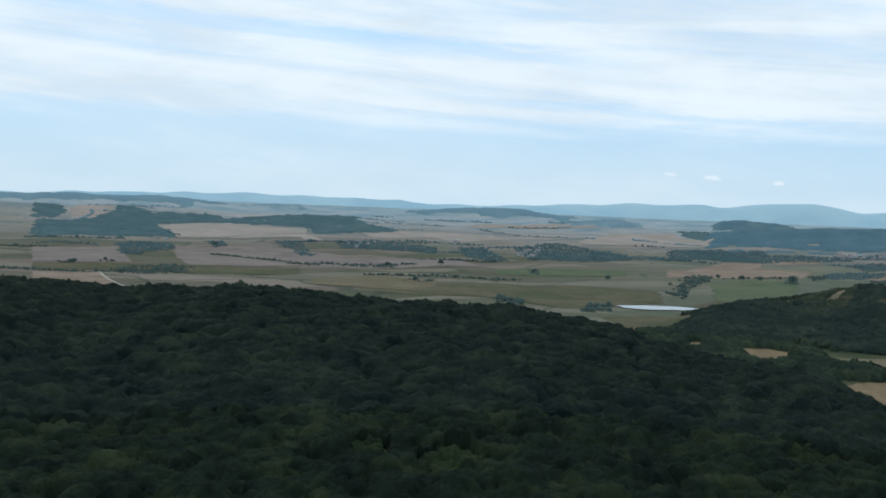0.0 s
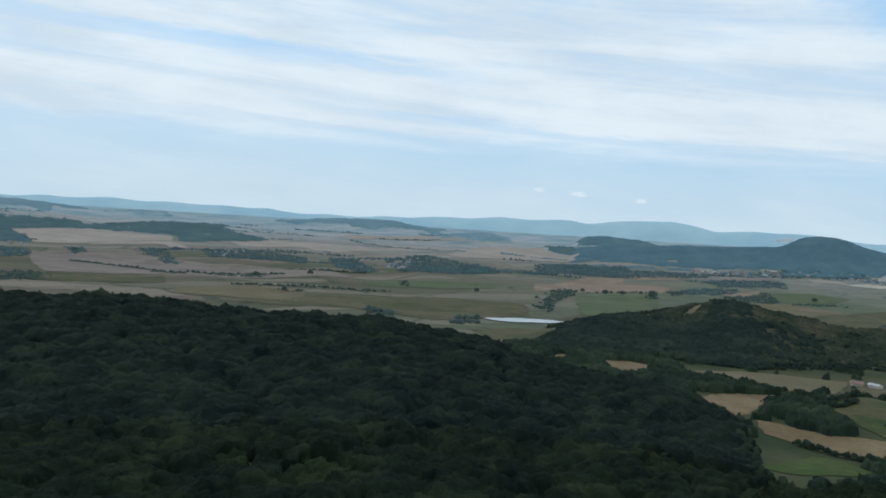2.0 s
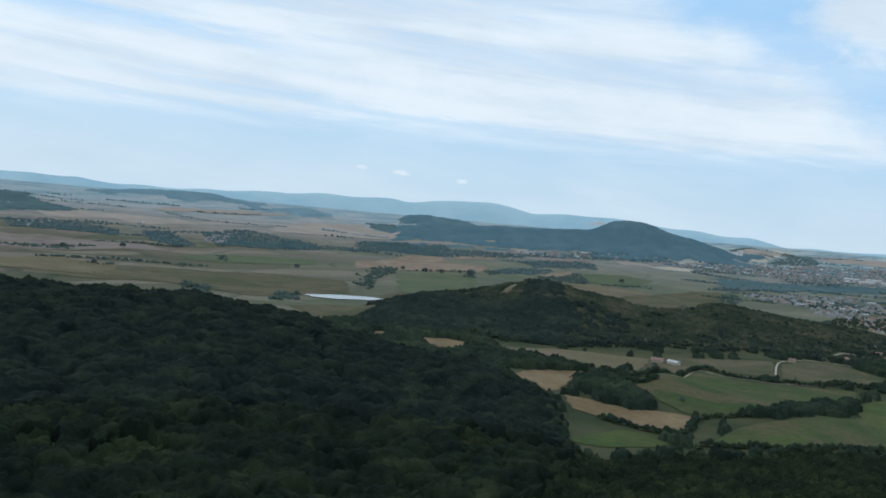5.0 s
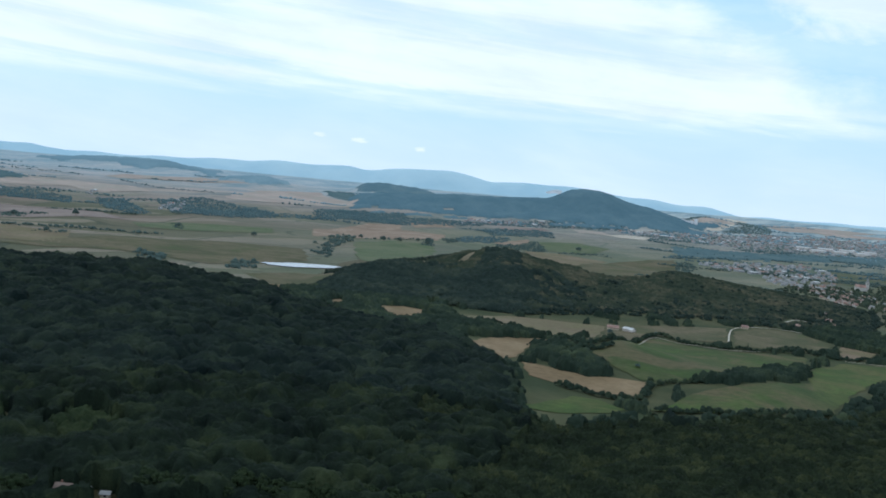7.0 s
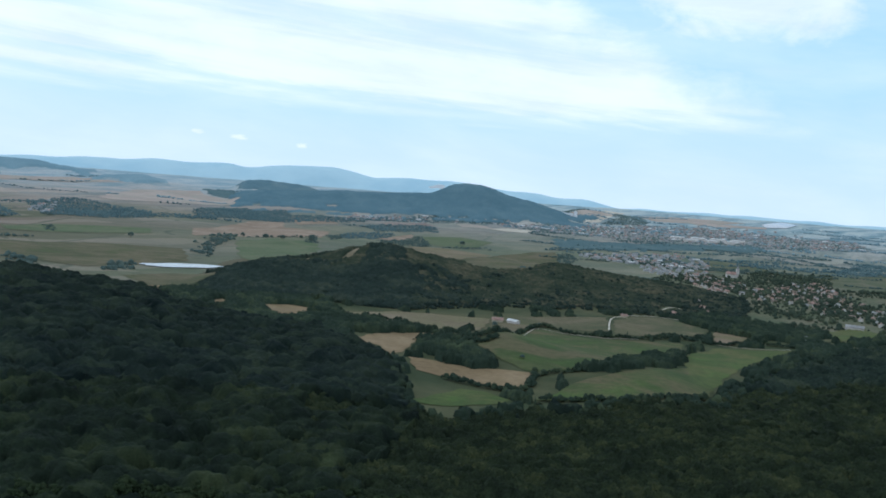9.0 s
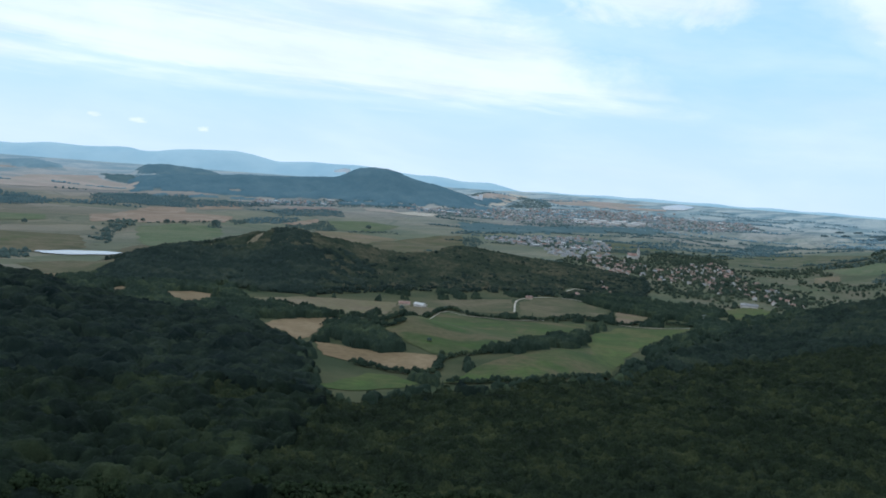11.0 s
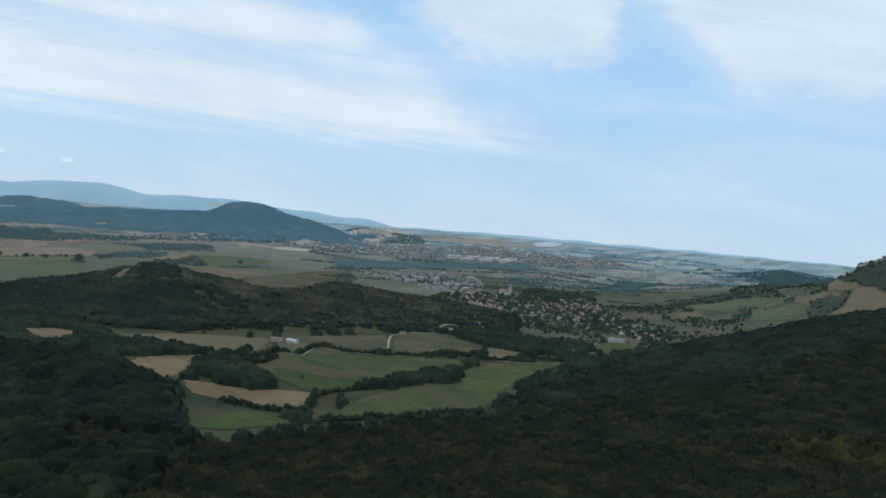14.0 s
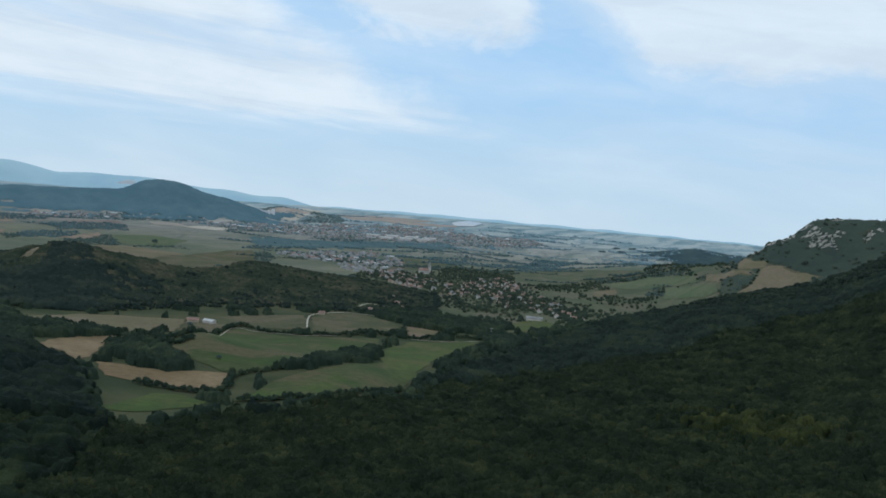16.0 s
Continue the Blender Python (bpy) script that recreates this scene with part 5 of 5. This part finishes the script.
wood(6.5, 2.9, False, (1295, 3150), (1567, 3199), (1823, 3090), (1780, 3016), (1574, 3034), (1449, 3042), (1228, 2985))


def hedge(points, gap=1.0, size=1.65):
    line = smooth_line(points, gap)
    rng = np.random.RandomState(len(line))
    x = np.array([p.x for p in line]) + rng.uniform(-2, 2, len(line))
    y = np.array([p.y for p in line]) + rng.uniform(-2, 2, len(line))
    keep = rng.uniform(0, 1, len(line)) < 0.93
    canopy("hedgerow", x[keep], y[keep], size, M["hazed_upland_wood" if gap > 5 and line[0].length > 2650 else "hazed_mid_wood" if gap > 5 else "hedge"], 2, "uneven dark hedgerow of trees along a field edge", len(line), 1.2, "hedge")


hedge([(461, 949), (441, 839), (459, 805), (620, 971), (633, 921), (682, 893), (761, 892), (790, 858), (840, 857), (877, 820)])
hedge([(357, 691), (370, 668), (390, 642), (406, 642)])
hedge([(409, 645), (436, 677), (462, 684)])
hedge([(398, 608), (439, 595), (476, 583), (540, 593)])
hedge([(465, 680), (504, 687), (624, 770), (691, 793)])
hedge([(410, 854), (422, 802), (438, 777), (460, 786)])
hedge([(386, 996), (445, 1010), (471, 949)])
hedge([(728, 901), (767, 908), (785, 890)])

hedge([(-229, 3867), (-97, 3849), (8, 3836)], 5.5, 2.4)
hedge([(136, 3746), (239, 3620), (431, 3502)], 5.5, 2.4)
hedge([(240, 3925), (367, 3943), (448, 3947)], 5.5, 2.4)
hedge([(-71, 1877), (-43, 1872), (-19, 1854)], 5.5, 2.4)
hedge([(-1047, 2545), (-993, 2626), (-886, 2572)], 5.5, 2.4)
hedge([(-765, 2044), (-735, 2044)], 5.5, 2.4)
hedge([(-712, 2082), (-686, 2086)], 5.5, 2.4)
hedge([(225, 2604), (270, 2630)], 5.5, 2.4)
hedge([(289, 2660), (329, 2714)], 5.5, 2.4)
hedge([(372, 2737), (442, 2777)], 5.5, 2.4)
hedge([(654, 2322), (748, 2354), (797, 2342)], 5.5, 2.4)
hedge([(1132, 2236), (1228, 2246), (1266, 2207)], 5.5, 2.4)
hedge([(1248, 2283), (1288, 2256)], 5.5, 2.4)


# ======== single trees ========
def tree(seed, tall, wide, mat):
    """A broadleaf tree: tapered trunk with limbs, and a crown of many leafy clumps."""
    rng = random.Random(seed)
    root = tagged(new("tree"), "dark green broadleaf tree with an uneven crown", "tree")
    bm = bmesh.new()

    def limb(a, b, r0, r1, sides=6):
        way = (b - a).normalized()
        side = way.orthogonal().normalized()
        rings = []
        for p, r in ((a, r0), (a.lerp(b, 0.5) + side * (b - a).length * 0.05, (r0 + r1) / 2), (b, r1)):
            rings.append([bm.verts.new(p + (Matrix.Rotation(6.283 * k / sides, 3, way) @ side) * r) for k in range(sides)])
        for u, v in zip(rings, rings[1:]):
            for k in range(sides):
                bm.faces.new((u[k - 1], u[k], v[k], v[k - 1]))
        bm.faces.new(rings[0][::-1]), bm.faces.new(rings[-1])

    top = Vector((rng.uniform(-0.4, 0.4), rng.uniform(-0.4, 0.4), tall * 0.72))
    limb(Vector((0, 0, -0.4)), top, tall * 0.032, tall * 0.010)
    for k in range(5):
        a = k * 1.256 + rng.uniform(-0.4, 0.4)
        s = rng.uniform(0.3, 0.55)
        limb(top * s / 0.72, Vector((math.cos(a) * wide * 0.6, math.sin(a) * wide * 0.6, tall * rng.uniform(0.55, 0.8))), tall * 0.014, tall * 0.005, 5)
    part("trunk", bm, M["bark"], root, "grey-brown trunk with limbs", True)
    verts, faces, base = [], [], 0
    tv, tf = LUMPS[2][seed % 7]
    spots = [(0, 0, tall * 0.6, wide * 0.72)]
    for k in range(46):
        a, u = rng.uniform(0, 6.283), rng.uniform(-0.55, 1)
        r = math.sqrt(1 - u * u) * rng.uniform(0.72, 1.05)
        spots.append((math.cos(a) * r * wide, math.sin(a) * r * wide, tall * (0.6 + 0.37 * u * rng.uniform(0.8, 1.08)), wide * rng.uniform(0.16, 0.34)))
    for px, py, pz, r in spots:
        v, f = (tv, tf) if r > wide * 0.5 else LUMPS[1][rng.randrange(5)]
        t = rng.uniform(0, 6.283)
        rot = np.array([[math.cos(t), -math.sin(t), 0], [math.sin(t), math.cos(t), 0], [0, 0, 0.85]])
        verts.append(v @ rot.T * r + (px, py, pz))
        faces.append(f + base)
        base += len(v)
    crown = link_mesh("crown", np.concatenate(verts), np.concatenate(faces), mat)
    crown.parent = root
    return root


NEAR_KINDS = [tree(k, 8.5 + k * 0.5, 3.6 + 0.2 * k, M["young"]) for k in range(5)]
PLAIN_KINDS = [tree(k + 10, 9.0 + k, 4.5 + 0.6 * k, M["hazed_mid_wood"]) for k in range(3)]


def plant(kind, x, y, scale, turn, group):
    m = copy_thing(kind, pose(x, y, float(height(x, y)) - 0.1, 0, 0, turn) @ Matrix.Scale(scale, 4))
    m.scale = (scale,) * 3
    return tagged(m, group=group)


rng = random.Random(8)
for k, (x, y) in enumerate(NEAR_TREES):
    plant(NEAR_KINDS[k % 5], x, y, rng.uniform(0.75, 1.15), rng.uniform(0, 360), "trees at the near edge of the forest")
plant(PLAIN_KINDS[0], 211, 2289, 1.00, 0, "single trees on the plain")
plant(PLAIN_KINDS[1], -130, 2355, 1.10, 50, "single trees on the plain")
plant(PLAIN_KINDS[2], -4, 2377, 1.20, 100, "single trees on the plain")
plant(PLAIN_KINDS[0], 358, 2155, 1.30, 150, "single trees on the plain")
plant(PLAIN_KINDS[1], -750, 2028, 1.00, 200, "single trees on the plain")
plant(PLAIN_KINDS[2], -624, 2730, 1.10, 250, "single trees on the plain")
plant(PLAIN_KINDS[0], 784, 2232, 1.20, 300, "single trees on the plain")
plant(PLAIN_KINDS[1], 1237, 2335, 1.30, 350, "single trees on the plain")
plant(PLAIN_KINDS[2], 449, 722, 0.35, 400, "single trees on the plain")
plant(PLAIN_KINDS[0], 629, 980, 0.45, 450, "single trees on the plain")
plant(PLAIN_KINDS[1], 570, 982, 0.55, 500, "single trees on the plain")
plant(PLAIN_KINDS[2], 790, 2257, 1.30, 550, "single trees on the plain")
plant(PLAIN_KINDS[0], 781, 2305, 1.00, 600, "single trees on the plain")
plant(PLAIN_KINDS[1], 646, 2336, 1.10, 650, "single trees on the plain")
plant(PLAIN_KINDS[2], 684, 2275, 1.20, 700, "single trees on the plain")
plant(PLAIN_KINDS[0], 724, 2271, 1.30, 750, "single trees on the plain")
plant(PLAIN_KINDS[1], -49, 1864, 1.00, 800, "single trees on the plain")
for kind in NEAR_KINDS + PLAIN_KINDS:
    for o in (*kind.children_recursive, kind):
        bpy.data.objects.remove(o)


# ======== buildings ========
def house(name, label, long, wide, eaves, ridge, wall, roof, windows=2, chimney=True, category="house"):
    """A gabled house with an overhanging roof; its ridge runs along y."""
    root = tagged(new(name), label, category)
    w, l = wide / 2, long / 2
    part("wall", prism(bmesh.new(), [(-w, -0.6), (w, -0.6), (w, eaves), (0, ridge), (-w, eaves)], -l, l), wall, root)
    k = (ridge - eaves) / w
    o = w + 0.5
    top = part("roof", prism(bmesh.new(), [(-o, eaves - 0.5 * k), (0, ridge), (o, eaves - 0.5 * k), (o, eaves - 0.5 * k + 0.25), (0, ridge + 0.28), (-o, eaves - 0.5 * k + 0.25)], -l - 0.5, l + 0.5), roof, root)
    if chimney:
        part("chimney", box(bm := bmesh.new(), w * 0.25, l * 0.3, ridge - 1.2, w * 0.25 + 0.7, l * 0.3 + 0.7, ridge + 0.9), wall, top)
    for s in range(windows):
        yy = -l + long * (s + 0.7) / (windows + 0.4)
        for side in (-1, 1):
            part("window", box(bmesh.new(), side * w - 0.06, yy - 0.55, eaves * 0.35, side * w + 0.06, yy + 0.55, eaves * 0.35 + 1.3), M["glass"], root)
    return root


def settle(kind, x, y, turn, group=""):
    low = min(float(height(x + dx, y + dy)) for dx in (-4, 4) for dy in (-4, 4))
    built = copy_thing(kind, pose(x, y, low + 0.3, 0, 0, turn))
    built.scale = (0.86,) * 3
    return tagged(built, group=group)


HOUSES = [
    house("house", "limewashed village house with a red clay tile roof", 8.6, 6, 2.7, 5.0, M["render"], M["tile"]),
    house("house", "cream village house with a red clay tile roof", 8, 6.5, 2.9, 5.5, M["cream"], M["tile"]),
    house("house", "limewashed village house with weathered brown roof tiles", 10.5, 5.6, 2.6, 4.8, M["render"], M["old_tile"]),
    house("house", "cream village house with weathered brown roof tiles", 8.2, 7.4, 3.3, 6.1, M["cream"], M["old_tile"]),
    house("house", "limewashed village house with a grey sheet roof", 8.8, 7, 3.6, 5.9, M["render"], M["slate"]),
    house("house", "tall limewashed house with a red tile roof", 8.4, 7.8, 4.2, 7.1, M["render"], M["tile"]),
]


def street(poly, gap, seed, turn, group, fill=0.8):
    """Houses over a quarter, more or less in line with its streets."""
    xs, ys = [p[0] for p in poly], [p[1] for p in poly]
    x, y = scatter(min(xs), max(xs), min(ys), max(ys), gap, seed)
    rng = random.Random(seed)
    for px, py in zip(x, y):
        if inside(poly, np.array([px]), np.array([py]))[0] and rng.random() < fill:
            settle(rng.choice(HOUSES), px, py, turn + rng.choice((0, 90)) + rng.uniform(-14, 14), group)


street([(1496, 1772), (1580, 1755), (1514, 1578), (1302, 1354), (1134, 1270)], 22.5, 2, 50, "village houses", 0.80)
street([(1380, 1421), (1676, 1609), (1820, 1646), (1558, 1352), (1369, 1208), (1300, 1218), (1261, 1284)], 21, 3, 60, "village houses", 0.80)
street([(1422, 1311), (1491, 1255), (1329, 1007), (1155, 904), (1257, 1055), (1220, 1122)], 25, 4, 40, "village houses", 0.55)
for k, (x, y) in enumerate(FARMS):
    settle(HOUSES[k % len(HOUSES)], x, y, 35 + 47 * k, "farmhouses in the valley")
for kind in HOUSES:
    for o in (*kind.children_recursive, kind):
        bpy.data.objects.remove(o)


def far_town(poly, gap, seed, label, fill=0.6):
    """Roofs and gables too small to tell apart singly."""
    rng = np.random.RandomState(seed)
    xs, ys = [p[0] for p in poly], [p[1] for p in poly]
    x, y = scatter(min(xs), max(xs), min(ys), max(ys), gap, seed)
    keep = inside(poly, x, y) & (rng.uniform(0, 1, len(x)) < fill)
    x, y = x[keep], y[keep]
    n = len(x)
    t, l, w, e = rng.uniform(0, 3.1416, n), rng.uniform(3.6, 7, n), rng.uniform(3.0, 4.4, n), rng.uniform(2.6, 5.5, n)
    big = rng.uniform(0, 1, n) < 0.06
    l, w = np.where(big, l * 2.6, l), np.where(big, w * 1.8, w)
    r = e + np.where(big, 1.5, w * 0.75)
    z = height(x, y) - 0.5
    shape = [(-1, -1, 0), (1, -1, 0), (1, 1, 0), (-1, 1, 0), (-1, -1, 1), (1, -1, 1), (1, 1, 1), (-1, 1, 1), (0, -1, 2), (0, 1, 2)]
    verts = []
    for sx, sy, sz in shape:
        k = 1.12 if sz else 1.0
        lx, ly = sx * w * k, sy * l
        verts.append(np.stack([x + lx * np.cos(t) - ly * np.sin(t), y + lx * np.sin(t) + ly * np.cos(t), z + (0, e, r)[sz]if sz == 0 else z + (e if sz == 1 else r)], 1))
    verts = np.stack(verts, 1).reshape(-1, 3)
    tris = np.array([(0, 1, 5), (0, 5, 4), (1, 2, 6), (1, 6, 5), (2, 3, 7), (2, 7, 6), (3, 0, 4), (3, 4, 7), (4, 5, 8), (6, 7, 9), (5, 6, 9), (5, 9, 8), (7, 4, 8), (7, 8, 9)])
    faces = (tris[None] + (np.arange(n) * 10)[:, None, None]).reshape(-1, 3)
    pick = rng.choice([1, 2, 3], n, p=[0.14, 0.42, 0.44])
    index = np.zeros((n, len(tris)), int)
    index[:, 10:] = np.where(big, 4, pick)[:, None]
    tagged(link_mesh("town_houses", verts, faces, [M["hazed_wall"], M["tile"], M["old_tile"], M["slate"], M["sheet"]], False, index.ravel()), label, "houses", kind="stuff")


far_town([(1516, 2210), (1931, 2297), (1809, 2013), (1588, 1783), (1345, 1593), (1484, 1924)], 25, 1, "limewashed and red-roofed houses at the far end of the village", 0.8)
far_town([(2113, 3071), (2507, 3122), (2929, 2968), (2582, 2611), (2200, 2618), (2006, 2912)], 30, 21, "scattered pale houses and works round a distant town", 0.4)
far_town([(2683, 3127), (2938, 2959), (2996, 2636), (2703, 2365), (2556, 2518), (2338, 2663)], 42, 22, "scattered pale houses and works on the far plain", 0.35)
far_town([(1170, 3124), (1434, 3197), (1814, 3075), (1759, 2979), (1449, 3042), (1121, 2952)], 30, 23, "scattered houses along the foot of a wooded hill", 0.45)
far_town([(1722, 3006), (2030, 3013), (2431, 3069), (2730, 2931), (2990, 2595), (2847, 2396), (2421, 2461), (2005, 2671), (1770, 2823)], 20, 5, "pale houses and works of a distant town", 0.45)

far_town([(-313, 3016), (-230, 3188), (-202, 3091), (-249, 2843)], 26, 6, "scattered houses of a distant hamlet", 0.5)
far_town([(203, 2839), (266, 3141), (320, 3182), (268, 2781), (201, 2638)], 26, 7, "scattered houses of a distant hamlet", 0.5)
far_town([(2, 3180), (39, 3366), (68, 3275), (45, 3176)], 26, 8, "scattered houses of a distant hamlet", 0.5)
far_town([(1227, 3147), (1434, 3197), (1380, 3075), (1183, 2993)], 26, 9, "scattered houses of a distant hamlet", 0.5)
far_town([(-866, 2951), (-802, 2982), (-783, 2911), (-842, 2890)], 26, 10, "scattered houses of a distant hamlet", 0.5)


def church(x, y, turn):
    root = tagged(new("church"), "white village church with a square tower and red roof", "church")
    part("nave", prism(bmesh.new(), [(-5, -0.5), (5, -0.5), (5, 8), (0, 13), (-5, 8)], -2, 20), M["render"], root)
    part("nave_roof", prism(bmesh.new(), [(-5.6, 7.4), (0, 13), (5.6, 7.4), (5.6, 7.8), (0, 13.5), (-5.6, 7.8)], -2.4, 20.5), M["tile"], root)
    tower = part("tower", box(bmesh.new(), -3, -8, -0.5, 3, -2, 20), M["render"], root)
    bm = bmesh.new()
    bmesh.ops.create_cone(bm, cap_ends=True, segments=4, radius1=4.6, radius2=0.15, depth=9, matrix=pose(0, -5, 24.5, 0, 0, 45))
    part("spire", bm, M["slate"], tower)
    for s in (-1, 1):
        part("belfry_window", box(bmesh.new(), s * 3 - 0.06, -5.7, 14, s * 3 + 0.06, -4.3, 17.5), M["glass"], tower)
    root.matrix_basis = pose(x, y, float(height(x, y)), 0, 0, turn)


def hall(name, label, x, y, turn, long, wide, eaves, ridge, wall, roof, doors=2, category="barn"):
    """A long farm or works building with big doors in its side and a row of vents on its roof."""
    root = house(name, label, long, wide, eaves, ridge, wall, roof, 0, False, category)
    for k in range(doors):
        yy = -long / 2 + long * (k + 0.5) / doors
        part("door", box(bmesh.new(), wide / 2 - 0.1, yy - 1.8, -0.2, wide / 2 + 0.08, yy + 1.8, eaves * 0.8), M["slate"], root)
        part("vent", box(bmesh.new(), -0.5, yy - 0.6, ridge, 0.5, yy + 0.6, ridge + 0.8), M["slate"], root)
    root.matrix_basis = pose(x, y, float(height(x, y)) + 0.3, 0, 0, turn)
    return root


def castle(x, y):
    root = tagged(new("castle"), "pale ruined castle walls on a rocky hill", "castle")
    for k, (px, py, l, w, h) in enumerate(((0, 0, 30, 9, 12), (24, 3, 12, 12, 20), (-22, -2, 14, 10, 15))):
        bm = box(bmesh.new(), px - l / 2, py - w / 2, -4, px + l / 2, py + w / 2, h)
        for j in range(int(l / 4)):
            box(bm, px - l / 2 + j * 4, py - w / 2, h, px - l / 2 + j * 4 + 2, py + w / 2, h + 1.4)
        part("wall" if k == 0 else "tower", bm, M["scar"], root)
    root.matrix_basis = pose(x, y, float(height(x, y)), 0, 0, -30)


def rock(seed, size):
    """A weathered limestone outcrop with ledges."""
    bm = bmesh.new()
    bmesh.ops.create_icosphere(bm, subdivisions=2, radius=1)
    for v in bm.verts:
        p = v.co.copy()
        k = 1 + 0.5 * noise.noise(p * 1.3 + Vector((seed * 3.7, 0, 0))) + 0.22 * noise.noise(p * 3.6 + Vector((0, seed * 2.9, 0)))
        q = p * k
        q.z = round(q.z * 3.5) / 3.5 * 0.7 + q.z * 0.3
        v.co = Vector((q.x * 2.5, q.y * 0.7, q.z * 0.75)) * size
    me = bpy.data.meshes.new("rock_outcrop")
    bm.to_mesh(me)
    bm.free()
    me.materials.append(M["rock"])
    return tagged(new("rock_outcrop", me), "pale weathered limestone outcrop on a wooded slope", "rock", "crags on the hill")


church(1633, 1739, 60)
hall("barn", "long farm barn with a red tile roof", 592, 1014, 62, 13, 6.5, 2.8, 5, M["cream"], M["tile"])
hall("barn", "open farm shed with a white sheet roof", 606, 1001, 20, 14, 7, 3, 4.6, M["render"], M["sheet"])
hall("barn", "long farm building with a pale grey sheet roof", 923, 854, 62, 30, 11, 4, 6, M["render"], M["slate"], 3)
hall("barn", "low white farm shed beside a hedge", 915, 840, 62, 18, 7, 2.6, 4, M["render"], M["slate"], 3)
hall("house", "low farmhouse with a red tile roof beside a track", 802, 1049, 60, 8, 5, 2.2, 4, M["cream"], M["tile"], 2, "house")
near = house("house", "cottage with a weathered brown tile roof among trees", 7, 5.6, 2.3, 5.0, M["brick"], M["old_tile"], 2)
near.matrix_basis = pose(2, 447, float(height(2, 447)) + 0.4, 0, 0, 68)
near = house("hut", "small hut with a pale sheet roof among trees", 3.8, 2.8, 1.9, 2.8, M["cream"], M["slate"], 1, False, "hut")
near.matrix_basis = pose(11, 449, float(height(11, 449)) + 0.4, 0, 0, 62)
near = house("hut", "small hut with a pale sheet roof among trees", 3.8, 2.8, 1.9, 2.8, M["cream"], M["slate"], 1, False, "hut")
near.matrix_basis = pose(19, 441, float(height(19, 441)) + 0.4, 0, 0, 75)
castle(2170, 3236)
for k in range(7):
    hall("factory_hall", "long white works hall in the distant town", 2282 + 62 * (k % 4) - 40, 2678 - 70 * (k // 4) - 30 * (k % 4), 55 + 4 * k, 46, 22, 8, 10, M["render"], M["sheet"], 4, "factory")
hall("barn", "farm buildings with a grey sheet roof by the village", 1146, 977, 40, 24, 9, 3.5, 6, M["render"], M["slate"])
hall("barn", "white-walled farm building below a wooded slope", 946, 994, 60, 20, 8, 3.5, 6, M["render"], M["old_tile"])
crag_rng = random.Random(3)
CRAGS = [(1874, 928), (1876, 920), (1853, 899), (1864, 896), (1833, 904), (1837, 896), (1828, 883), (1841, 883), (1810, 878), (1820, 876), (1799, 874), (1823, 869), (1840, 871), (1852, 869), (1846, 858), (1864, 858), (1881, 858), (1812, 861), (1826, 859), (1831, 843), (1938, 892), (1817, 984), (1822, 979), (1821, 972), (1819, 963), (1821, 950), (1843, 947), (1853, 939), (1803, 987), (1896, 810), (1913, 810), (1882, 808), (1937, 806)]
for k, (x, y) in enumerate(CRAGS * 6):
    px, py = x + crag_rng.uniform(-7, 7), y + crag_rng.uniform(-7, 7)
    stone = rock(k, crag_rng.uniform(0.7, 2.3))
    stone.matrix_basis = pose(px, py, float(height(px, py)) + 2.6, crag_rng.uniform(-20, 20), crag_rng.uniform(-48, -18), crag_rng.uniform(-80, -45))
